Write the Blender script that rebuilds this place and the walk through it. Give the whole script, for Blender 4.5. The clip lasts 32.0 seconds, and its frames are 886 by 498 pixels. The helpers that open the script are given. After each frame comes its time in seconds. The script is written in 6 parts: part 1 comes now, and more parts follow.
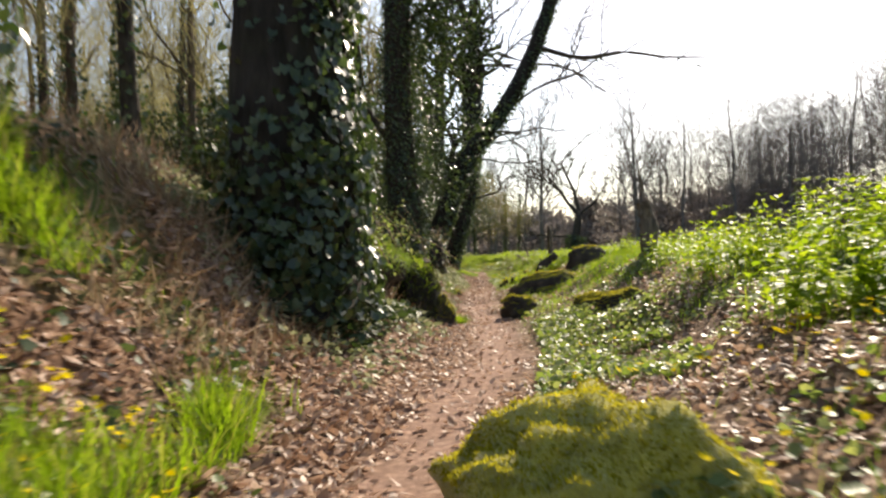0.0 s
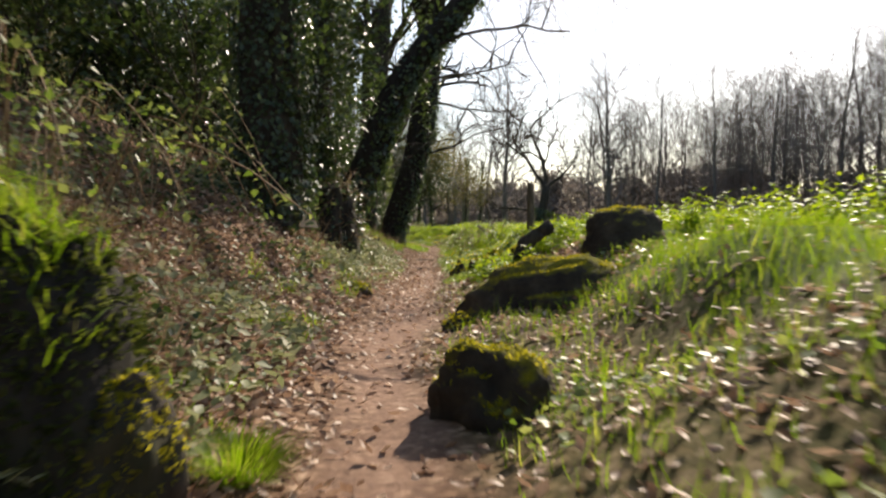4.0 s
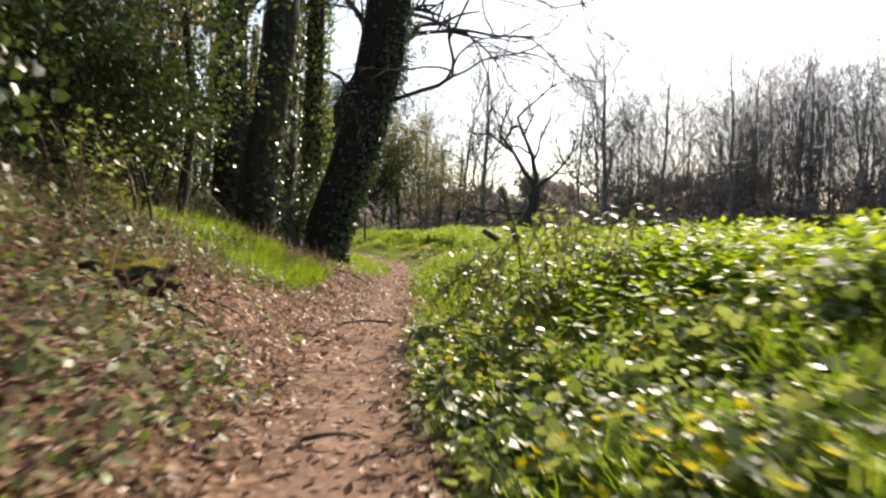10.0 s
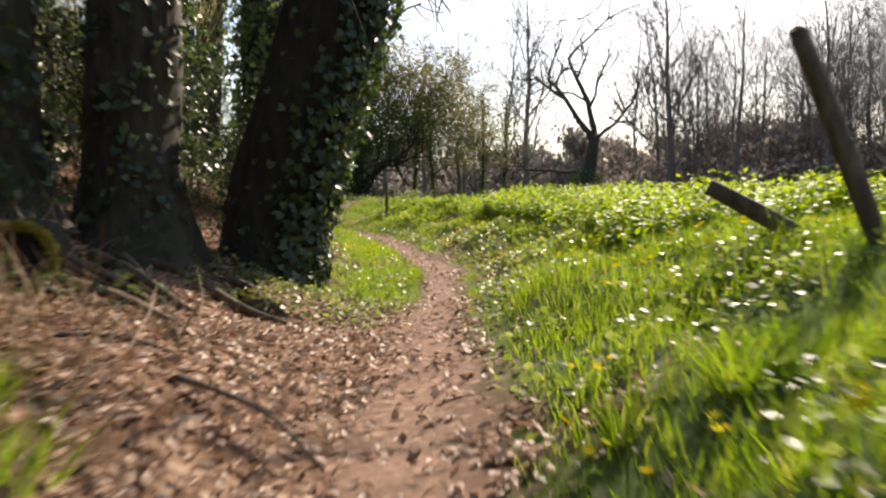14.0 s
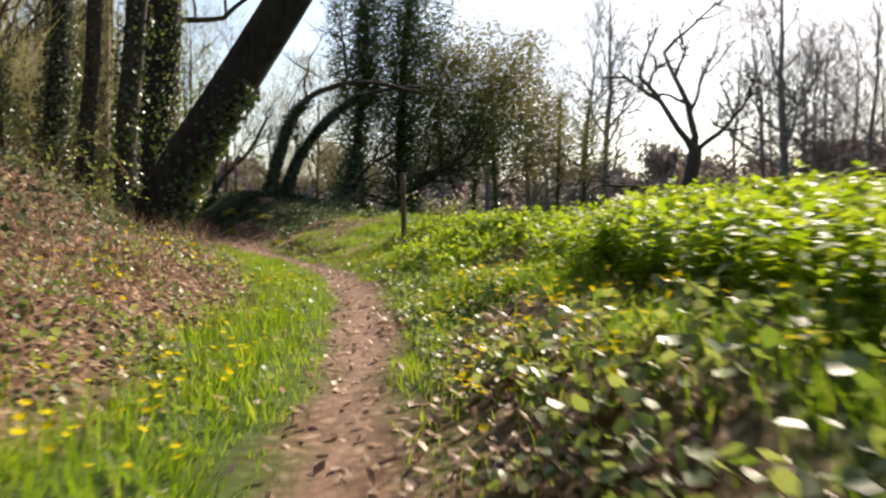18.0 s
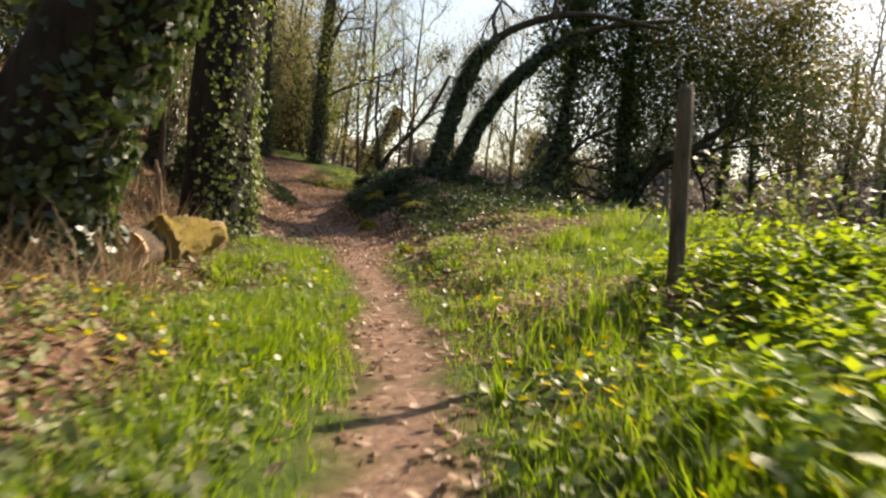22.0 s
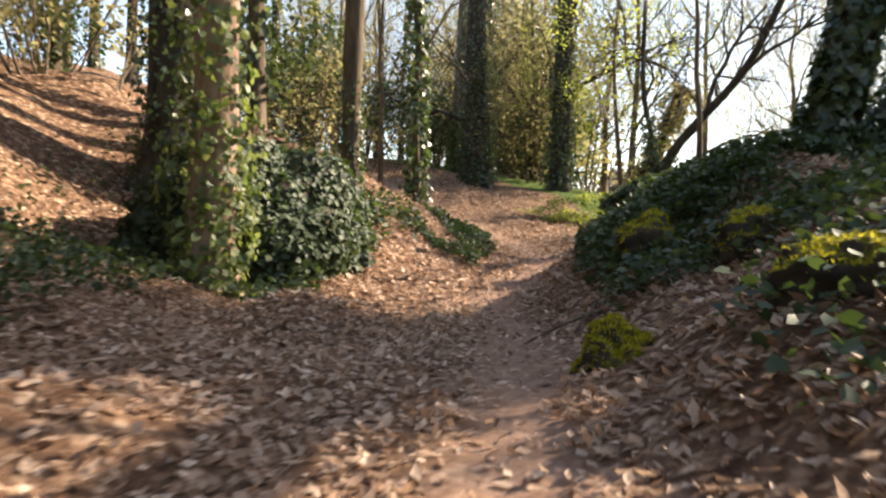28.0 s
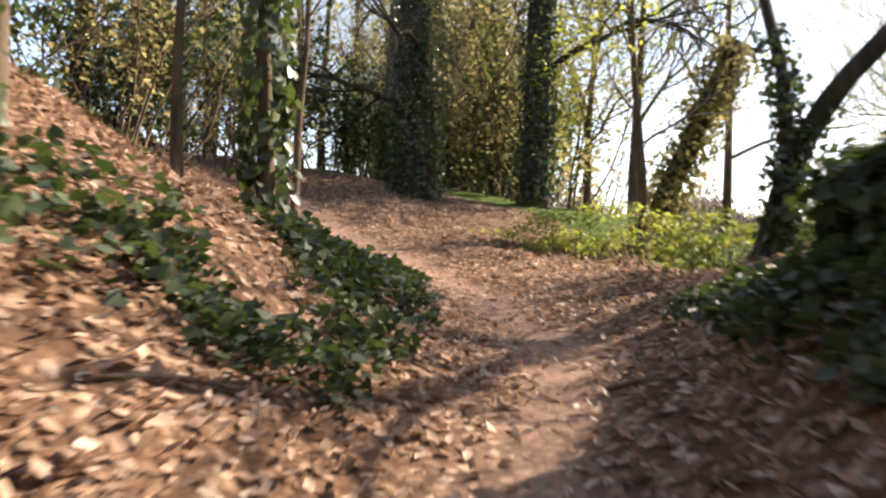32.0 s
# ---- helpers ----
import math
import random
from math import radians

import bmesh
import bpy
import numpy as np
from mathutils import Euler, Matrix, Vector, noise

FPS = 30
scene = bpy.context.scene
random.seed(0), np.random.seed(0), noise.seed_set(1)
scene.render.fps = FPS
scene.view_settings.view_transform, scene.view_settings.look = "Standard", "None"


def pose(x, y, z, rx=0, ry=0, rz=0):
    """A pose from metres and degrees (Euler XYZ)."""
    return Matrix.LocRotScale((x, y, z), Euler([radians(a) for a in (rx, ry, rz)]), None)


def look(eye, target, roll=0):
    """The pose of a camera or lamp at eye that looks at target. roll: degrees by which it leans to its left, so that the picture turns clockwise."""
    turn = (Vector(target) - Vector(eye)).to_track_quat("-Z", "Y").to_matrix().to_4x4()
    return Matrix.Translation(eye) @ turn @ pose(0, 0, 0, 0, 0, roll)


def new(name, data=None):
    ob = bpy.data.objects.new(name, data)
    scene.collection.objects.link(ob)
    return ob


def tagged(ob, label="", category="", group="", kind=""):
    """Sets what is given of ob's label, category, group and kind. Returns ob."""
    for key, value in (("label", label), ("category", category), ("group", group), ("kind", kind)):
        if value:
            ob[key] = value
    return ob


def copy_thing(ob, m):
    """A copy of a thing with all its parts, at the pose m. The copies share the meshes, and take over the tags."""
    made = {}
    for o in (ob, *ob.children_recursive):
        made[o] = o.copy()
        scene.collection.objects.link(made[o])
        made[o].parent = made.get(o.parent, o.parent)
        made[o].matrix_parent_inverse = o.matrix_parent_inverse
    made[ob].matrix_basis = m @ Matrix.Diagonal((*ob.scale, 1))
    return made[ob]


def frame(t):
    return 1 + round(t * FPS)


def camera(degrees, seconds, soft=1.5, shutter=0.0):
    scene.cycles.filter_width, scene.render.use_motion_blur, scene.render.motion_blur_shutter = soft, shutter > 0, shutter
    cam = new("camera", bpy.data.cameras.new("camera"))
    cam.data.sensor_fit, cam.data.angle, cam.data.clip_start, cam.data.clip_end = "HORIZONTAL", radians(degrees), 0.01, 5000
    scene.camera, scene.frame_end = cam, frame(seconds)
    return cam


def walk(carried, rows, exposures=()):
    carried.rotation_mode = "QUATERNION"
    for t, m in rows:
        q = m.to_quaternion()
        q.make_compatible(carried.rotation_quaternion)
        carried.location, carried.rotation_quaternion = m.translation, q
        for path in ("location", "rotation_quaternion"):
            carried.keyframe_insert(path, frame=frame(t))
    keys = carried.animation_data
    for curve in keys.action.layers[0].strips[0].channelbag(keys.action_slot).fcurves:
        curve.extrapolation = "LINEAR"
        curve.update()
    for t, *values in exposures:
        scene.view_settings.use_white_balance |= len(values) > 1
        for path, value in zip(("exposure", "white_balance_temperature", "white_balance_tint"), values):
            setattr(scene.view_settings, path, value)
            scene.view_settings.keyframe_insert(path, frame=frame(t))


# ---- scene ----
cam = camera(61.5, 32.0, soft=2.3, shutter=0.6)
PATH = [
    (0, (1.659, 1.71, 1.568), (1.589, 3.708, 1.607), -1.8),
    (0.5, (1.484, 2.695, 1.568), (1.521, 4.695, 1.569), 0.4),
    (1, (1.413, 3.713, 1.548), (1.706, 5.691, 1.513), -3.3),
    (1.5, (1.486, 4.82, 1.556), (1.791, 6.795, 1.457), -3.1),
    (2, (1.664, 6.051, 1.53), (2.081, 8.006, 1.496), -1.2),
    (2.5, (1.822, 7.23, 1.607), (2.162, 9.201, 1.603), -0.4),
    (3, (1.992, 8.34, 1.544), (2.299, 10.314, 1.639), -2.5),
    (3.5, (2.152, 9.399, 1.526), (2.251, 11.397, 1.531), -0.7),
    (5.5, (2.084, 13.806, 1.62), (2.077, 15.804, 1.55), 1.4),
    (6, (2.051, 14.939, 1.617), (2.135, 16.938, 1.61), 0.9),
    (6.5, (2.05, 16.158, 1.602), (2.11, 18.156, 1.55), 0.7),
    (7, (2.062, 17.436, 1.606), (2.17, 19.433, 1.587), 0.9),
    (7.5, (2.078, 18.601, 1.63), (2.157, 20.599, 1.593), 1.0),
    (8, (2.082, 19.815, 1.643), (2.116, 21.814, 1.57), 1.8),
    (8.5, (2.086, 21.04, 1.675), (2.056, 23.038, 1.586), -0.1),
    (9, (2.079, 22.244, 1.672), (2.193, 24.241, 1.699), 1.9),
    (9.5, (2.185, 23.438, 1.644), (2.293, 25.435, 1.685), 0.4),
    (10, (2.306, 24.653, 1.647), (2.429, 26.649, 1.626), 1.7),
    (10.5, (2.346, 25.932, 1.632), (2.405, 27.931, 1.606), 2.6),
    (11, (2.332, 27.187, 1.626), (2.376, 29.186, 1.591), 1.8),
    (11.5, (2.248, 28.462, 1.6), (2.279, 30.457, 1.458), 2.0),
    (12, (2.137, 29.752, 1.684), (2.064, 31.75, 1.617), 2.1),
    (12.5, (2.149, 31.011, 1.658), (2.147, 33.011, 1.635), -2.3),
    (13, (2.134, 32.317, 1.777), (2.219, 34.313, 1.687), -0.7),
    (13.5, (2.175, 33.734, 1.786), (2.318, 35.729, 1.767), -0.9),
    (14, (2.25, 35.118, 1.779), (2.279, 37.115, 1.666), -0.6),
    (14.5, (2.316, 36.422, 1.691), (2.502, 38.413, 1.655), -3.2),
    (16.5, (2.494, 41.594, 1.712), (2.603, 43.59, 1.644), -0.2),
    (17, (2.575, 42.829, 1.773), (2.556, 44.825, 1.643), 0.6),
    (17.5, (2.613, 43.982, 1.788), (2.623, 45.982, 1.751), -0.5),
    (18, (2.629, 45.124, 1.814), (2.477, 47.118, 1.756), 0.6),
    (18.5, (2.529, 46.254, 1.8), (2.312, 48.241, 1.725), 1.2),
    (19, (2.304, 47.41, 1.852), (1.827, 49.35, 1.762), 1.7),
    (19.5, (2.1, 48.497, 1.811), (1.688, 50.453, 1.745), -2.4),
    (20, (1.882, 49.681, 1.846), (1.399, 51.621, 1.793), -0.8),
    (20.5, (1.611, 50.89, 1.843), (1.264, 52.859, 1.786), 0.1),
    (21, (1.398, 52.094, 1.881), (0.87, 54.021, 1.799), 0.7),
    (21.5, (1.228, 53.187, 1.893), (0.751, 55.127, 1.806), -0.5),
    (22, (1.016, 54.272, 1.931), (0.338, 56.151, 1.839), 4.0),
    (22.5, (0.696, 55.299, 1.927), (0.006, 57.174, 1.848), 1.6),
    (23, (0.228, 56.426, 1.956), (-0.629, 58.231, 1.875), 1.7),
    (23.5, (-0.222, 57.397, 1.913), (-1.068, 59.208, 1.865), -2.4),
    (24, (-0.692, 58.428, 1.972), (-1.701, 60.154, 1.908), -1.0),
    (24.5, (-1.131, 59.317, 2.0), (-2.095, 61.069, 1.956), -0.6),
    (25, (-1.666, 60.3, 1.996), (-2.702, 62.01, 1.935), 1.3),
    (25.5, (-2.298, 61.197, 1.984), (-3.367, 62.887, 1.943), 0.1),
    (26, (-2.954, 62.196, 2.003), (-4.196, 63.763, 2.03), 1.3),
    (26.5, (-3.481, 63.118, 2.008), (-4.681, 64.716, 2.078), -1.7),
    (28.5, (-4.866, 66.855, 2.158), (-6.205, 68.34, 2.141), 0.7),
    (29, (-5.522, 67.619, 2.203), (-6.777, 69.175, 2.17), 0.3),
    (29.5, (-6.165, 68.352, 2.191), (-7.36, 69.955, 2.156), 0.2),
    (30, (-6.815, 69.192, 2.224), (-8.02, 70.788, 2.176), 0.6),
    (30.5, (-7.501, 69.973, 2.266), (-8.736, 71.546, 2.259), 0.0),
    (31, (-8.143, 70.836, 2.311), (-9.359, 72.423, 2.319), -2.7),
    (31.5, (-8.726, 71.647, 2.323), (-9.918, 73.252, 2.373), -1.9),
    (32, (-9.367, 72.547, 2.369), (-10.579, 74.136, 2.449), 0.5),
]
walk(cam, [(t, look(eye, target, roll)) for t, eye, target, roll in PATH],
     exposures=[(0, 0.95, 7400, 13), (1, 0.68, 7400, 13), (2, 0.75, 7400, 13), (3, 0.58, 7400, 12), (6, 0.92, 7400, 13), (7, 0.88, 7400, 12), (8, 0.87, 7400, 14), (9, 1.0, 7400, 14), (10, 0.95, 7400, 14), (11, 0.65, 7400, 12), (12, 0.85, 7400, 13), (13, 1.13, 7400, 12), (14, 1.0, 7400, 15), (16, 0.95, 7300, 14), (17, 0.92, 7300, 14), (18, 0.9, 7400, 13), (19, 0.98, 7700, 13), (20, 0.95, 8200, 10), (21, 0.97, 8200, 14), (22, 0.98, 8200, 14), (23, 1.13, 8500, 14), (24, 1.38, 8000, 15), (25, 1.3, 7800, 22), (26.5, 1.4, 7900, 15), (28.5, 2.15, 7800, 14), (29, 2.42, 7800, 16), (30, 2.08, 7600, 10), (31, 2.03, 7600, 14), (32, 1.74, 7700, 17)])

# ---------------- world, sun ----------------
SUN_AZ, SUN_EL = radians(27.0), radians(35.0)
to_sun = Vector((math.sin(SUN_AZ) * math.cos(SUN_EL), math.cos(SUN_AZ) * math.cos(SUN_EL), math.sin(SUN_EL)))
world = bpy.data.worlds.new("world")
scene.world = world
world.use_nodes = True
wn = world.node_tree.nodes
sky = wn.new("ShaderNodeTexSky")
sky.sky_type = "NISHITA"
sky.sun_disc = False
sky.sun_elevation = SUN_EL
sky.sun_rotation = SUN_AZ
sky.dust_density = 0.8
wn["Background"].inputs["Strength"].default_value = 0.125
world.node_tree.links.new(sky.outputs["Color"], wn["Background"].inputs["Color"])
sun_data = bpy.data.lights.new("sun", "SUN")
sun_data.energy = 4.4
sun_data.angle = radians(0.6)
sun_data.color = (1.0, 0.94, 0.84)
sun = new("sun", sun_data)
sun.matrix_world = look(tuple(to_sun * 60 + Vector((0, 40, 0))), (0, 40, 0))


# ---------------- noise and shape helpers ----------------
rng = np.random.default_rng(7)


def value_noise(x, y, scale, seed):
    """Smooth noise from 0 to 1 over arrays of places."""
    x, y = np.asarray(x, float) / scale, np.asarray(y, float) / scale
    xi, yi = np.floor(x).astype(np.int64), np.floor(y).astype(np.int64)
    fx, fy = x - xi, y - yi
    fx, fy = fx * fx * (3 - 2 * fx), fy * fy * (3 - 2 * fy)

    def h(a, b):
        n = (a * 374761393 + b * 668265263 + seed * 1442695041) & 0x7FFFFFFF
        n = ((n ^ (n >> 13)) * 1274126177) & 0x7FFFFFFF
        return ((n ^ (n >> 16)) & 0xFFFF) / 65535.0

    a, b, c, d = h(xi, yi), h(xi + 1, yi), h(xi, yi + 1), h(xi + 1, yi + 1)
    return (a * (1 - fx) + b * fx) * (1 - fy) + (c * (1 - fx) + d * fx) * fy


def smooth(a, b, v):
    t = np.clip((np.asarray(v, float) - a) / (b - a), 0, 1)
    return t * t * (3 - 2 * t)


def mesh_tris(name, verts, tris, mats=()):
    me = bpy.data.meshes.new(name)
    verts = np.ascontiguousarray(verts, np.float32)
    tris = np.ascontiguousarray(tris, np.int32)
    me.vertices.add(len(verts))
    me.vertices.foreach_set("co", verts.ravel())
    me.loops.add(tris.size)
    me.loops.foreach_set("vertex_index", tris.ravel())
    me.polygons.add(len(tris))
    me.polygons.foreach_set("loop_start", np.arange(0, tris.size, 3, dtype=np.int32))
    me.update(calc_edges=True)
    me.validate()
    for m in mats:
        me.materials.append(m)
    return me


def shade(me):
    me.polygons.foreach_set("use_smooth", [True] * len(me.polygons))
    return me


def part(name, me, parent=None, label="", kind=""):
    """Links a mesh as one object, under a thing or a part."""
    ob = new(name, me)
    ob.parent = parent
    return tagged(ob, label=label, kind=kind)


def thing(name, label, category, place=(0, 0, 0), group=""):
    """An empty at a thing's base, to carry its parts."""
    ob = new(name)
    ob.empty_display_size = 0.2
    ob.location = place
    return tagged(ob, label, category, group)


class Tubes:
    """Tapered limbs along bent lines, gathered into one mesh."""

    def __init__(self):
        self.v, self.f, self.n = [], [], 0

    def limb(self, pts, radii, sides=8, rough=0.0, seed=0, flare=0.0, caps=True):
        pts = np.asarray(pts, float)
        radii = np.asarray(radii, float)
        k = len(pts)
        tan = np.gradient(pts, axis=0)
        tan /= np.linalg.norm(tan, axis=1)[:, None] + 1e-9
        ref = np.array([1.0, 0.13, 0.21]) if abs(tan[0][0]) < 0.8 else np.array([0.1, 1.0, 0.2])
        u = np.cross(tan, ref)
        u /= np.linalg.norm(u, axis=1)[:, None] + 1e-9
        w = np.cross(tan, u)
        ang = np.arange(sides) * 2 * math.pi / sides
        r = np.repeat(radii[:, None], sides, 1)
        if rough:
            hh = np.arange(k)[:, None] * 1.0
            r = r * (1 + rough * (value_noise(np.repeat(ang[None] * 2.2, k, 0) + seed, hh * 0.8 + seed * 3.1, 1.0, seed + 5) - 0.5) * 2)
            r = r * (1 + rough * 0.8 * np.cos(ang[None] * 3 + seed + hh * 0.2))
        if flare:
            r[0] *= 1 + flare * (1 + 0.6 * np.cos(ang * 4 + seed))
            if k > 2:
                r[1] *= 1 + flare * 0.35
        ring = pts[:, None] + (np.cos(ang)[None, :, None] * u[:, None] + np.sin(ang)[None, :, None] * w[:, None]) * r[:, :, None]
        self.v.append(ring.reshape(-1, 3))
        i = np.arange(k - 1)[:, None] * sides + np.arange(sides)[None] + self.n
        j = np.arange(k - 1)[:, None] * sides + (np.arange(sides)[None] + 1) % sides + self.n
        self.f.append(np.stack([i, j, j + sides], -1).reshape(-1, 3))
        self.f.append(np.stack([i, j + sides, i + sides], -1).reshape(-1, 3))
        self.n += k * sides
        for base, centre in ((self.n - k * sides, pts[0]), (self.n - sides, pts[-1])) if caps else ():
            self.v.append(np.asarray(centre)[None])
            a = base + np.arange(sides)
            self.f.append(np.stack([a, base + (np.arange(sides) + 1) % sides, np.full(sides, self.n)], -1))
            self.n += 1
        return self

    def mesh(self, name, mats):
        return shade(mesh_tris(name, np.concatenate(self.v), np.concatenate(self.f), mats))


def curve_pts(points, n):
    """A smooth line of n places through a few given ones."""
    p = np.asarray(points, float)
    q = np.concatenate([[2 * p[0] - p[1]], p, [2 * p[-1] - p[-2]]])
    out = []
    for t in np.linspace(0, len(p) - 1 - 1e-6, n):
        i = int(t)
        f = t - i
        a, b, c, d = q[i:i + 4]
        out.append(0.5 * (2 * b + (c - a) * f + (2 * a - 5 * b + 4 * c - d) * f * f + (3 * b - a - 3 * c + d) * f ** 3))
    return np.array(out)


# leaf and blade shapes, each a few triangles, one long along y, facing z
OVATE = (np.array([[0, 0, 0], [-.32, .38, .06], [0, 1, -.08], [.32, .38, .06], [0, .42, -.03]]), np.array([[0, 4, 1], [1, 4, 2], [2, 4, 3], [3, 4, 0]]))
SIMPLE = (np.array([[0, 0, 0], [-.34, .42, .08], [0, 1, -.05], [.34, .42, .08]]), np.array([[0, 2, 1], [0, 3, 2]]))
ROUND = (np.array([[0, .14, -.03], [-.44, .12, .06], [-.46, .66, .07], [0, 1, -.03], [.46, .66, .07], [.44, .12, .06]]), np.array([[0, 2, 1], [0, 3, 2], [0, 4, 3], [0, 5, 4]]))
IVY = (np.array([[0, .16, -.03], [-.40, .0, .05], [-.45, .5, .07], [0, 1, -.08], [.45, .5, .07], [.40, .0, .05]]), np.array([[0, 2, 1], [0, 3, 2], [0, 4, 3], [0, 5, 4]]))
DEAD = (np.array([[0, 0, .06], [-.30, .42, .17], [.03, 1, .2], [.28, .55, .1], [0, .5, 0]]), np.array([[0, 4, 1], [1, 4, 2], [2, 4, 3], [3, 4, 0]]))
BLADE = (np.array([[-.5, 0, 0], [.5, 0, 0], [-.38, .12, .55], [.38, .12, .55], [0, .42, 1.0]]),
         np.array([[0, 1, 3], [0, 3, 2], [2, 3, 4]]))
PETALS = (np.array([[0, 0, .0]] + [[math.cos(a * math.pi / 8) * (1 if a % 2 == 0 else .45), math.sin(a * math.pi / 8) * (1 if a % 2 == 0 else .45), .25 if a % 2 == 0 else .05] for a in range(16)]),
          np.array([[0, 1 + a, 1 + (a + 1) % 16] for a in range(16)]))


def turns(yaw, tilt, roll):
    """Turn matrices from arrays of angles: roll about y, tilt about x, then yaw about z."""
    cy, sy, ct, st, cr, sr = np.cos(yaw), np.sin(yaw), np.cos(tilt), np.sin(tilt), np.cos(roll), np.sin(roll)
    o, z = np.ones_like(cy), np.zeros_like(cy)
    rz = np.stack([cy, -sy, z, sy, cy, z, z, z, o], -1).reshape(-1, 3, 3)
    rx = np.stack([o, z, z, z, ct, -st, z, st, ct], -1).reshape(-1, 3, 3)
    ry = np.stack([cr, z, sr, z, o, z, -sr, z, cr], -1).reshape(-1, 3, 3)
    return rz @ rx @ ry


def spread(shape, place, rot, size):
    """Many copies of one small shape as one set of vertices and triangles. size: n or n x 3."""
    tv, tf = shape
    size = np.asarray(size, float)
    if size.ndim == 1:
        size = np.repeat(size[:, None], 3, 1)
    v = np.einsum("nij,nkj->nki", rot, tv[None] * size[:, None]) + place[:, None]
    f = tf[None] + (np.arange(len(place)) * len(tv))[:, None, None]
    return v.reshape(-1, 3), f.reshape(-1, 3)


def facing(normal, spin):
    """Turn matrices that lay z along the given directions."""
    n = normal / (np.linalg.norm(normal, axis=1)[:, None] + 1e-9)
    ref = np.where(np.abs(n[:, 2:3]) < 0.9, np.array([[0, 0, 1.0]]), np.array([[1.0, 0, 0]]))
    x = np.cross(ref, n)
    x /= np.linalg.norm(x, axis=1)[:, None]
    y = np.cross(n, x)
    c, s = np.cos(spin)[:, None], np.sin(spin)[:, None]
    return np.stack([x * c + y * s, y * c - x * s, n], -1)


# ---------------- materials ----------------
def material(name, build, relief=None):
    m = bpy.data.materials.new(name)
    m.use_nodes = True
    nt = m.node_tree
    p = nt.nodes["Principled BSDF"]
    build(nt, p)
    return m


def node(nt, kind, **values):
    n = nt.nodes.new(kind)
    for k, v in values.items():
        n.inputs[k.replace("_", " ")].default_value = v
    return n


def ramp(nt, source, stops):
    r = nt.nodes.new("ShaderNodeValToRGB")
    e = r.color_ramp.elements
    while len(e) < len(stops):
        e.new(0.5)
    for el, (at, col) in zip(e, stops):
        el.position = at
        el.color = (*col, 1)
    nt.links.new(source, r.inputs["Fac"])
    return r.outputs["Color"]


def noise_tex(nt, scale, detail=5.0, rough=0.6, stretch=(1, 1, 1)):
    c = nt.nodes.new("ShaderNodeTexCoord")
    mp = nt.nodes.new("ShaderNodeMapping")
    mp.inputs["Scale"].default_value = stretch
    nt.links.new(c.outputs["Object"], mp.inputs["Vector"])
    n = node(nt, "ShaderNodeTexNoise", Scale=scale, Detail=detail, Roughness=rough)
    nt.links.new(mp.outputs["Vector"], n.inputs["Vector"])
    return n.outputs["Fac"]


def bump(nt, p, source, strength, distance):
    b = node(nt, "ShaderNodeBump", Strength=strength, Distance=distance)
    nt.links.new(source, b.inputs["Height"])
    nt.links.new(b.outputs["Normal"], p.inputs["Normal"])


def mix_col(nt, fac, a, b, how="MIX"):
    m = nt.nodes.new("ShaderNodeMix")
    m.data_type = "RGBA"
    m.blend_type = how
    for k, v in ((0, fac), (6, a), (7, b)):
        if hasattr(v, "is_linked"):
            nt.links.new(v, m.inputs[k])
        else:
            m.inputs[k].default_value = v
    return m.outputs[2]


def leaf_mat(name, stops, rough=0.45, through_light=0.45, through_stops=None, gloss=0.5):
    """A leaf: colour that varies from leaf to leaf, and light that comes through it."""
    def build(nt, p):
        geo = nt.nodes.new("ShaderNodeNewGeometry")
        col = ramp(nt, geo.outputs["Random Per Island"], stops)
        fine = ramp(nt, noise_tex(nt, 60.0), [(0.3, (0.75, 0.75, 0.75)), (0.7, (1.1, 1.1, 1.1))])
        col2 = mix_col(nt, 1.0, col, fine, "MULTIPLY")
        nt.links.new(col2, p.inputs["Base Color"])
        p.inputs["Roughness"].default_value = rough
        p.inputs["Specular IOR Level"].default_value = gloss
        if through_light:
            tr = nt.nodes.new("ShaderNodeBsdfTranslucent")
            tcol = ramp(nt, geo.outputs["Random Per Island"], through_stops) if through_stops else col2
            nt.links.new(tcol, tr.inputs["Color"])
            mx = nt.nodes.new("ShaderNodeMixShader")
            mx.inputs["Fac"].default_value = through_light
            nt.links.new(p.outputs["BSDF"], mx.inputs[1])
            nt.links.new(tr.outputs["BSDF"], mx.inputs[2])
            nt.links.new(mx.outputs["Shader"], nt.nodes["Material Output"].inputs["Surface"])
    return material(name, build)


def bark_mat(name, dark, light, green=(0.05, 0.07, 0.02), moss=0.35, scale=9.0):
    def build(nt, p):
        ridges = noise_tex(nt, scale, 8.0, 0.65, (1, 1, 0.22))
        col = ramp(nt, ridges, [(0.32, dark), (0.68, light)])
        patch = ramp(nt, noise_tex(nt, 1.6, 4.0), [(0.5, (0, 0, 0)), (0.68, (moss, moss, moss))])
        nt.links.new(mix_col(nt, patch, col, (*green, 1)), p.inputs["Base Color"])
        p.inputs["Roughness"].default_value = 0.92
        p.inputs["Specular IOR Level"].default_value = 0.2
        bump(nt, p, ridges, 0.9, 0.03)
    return material(name, build)


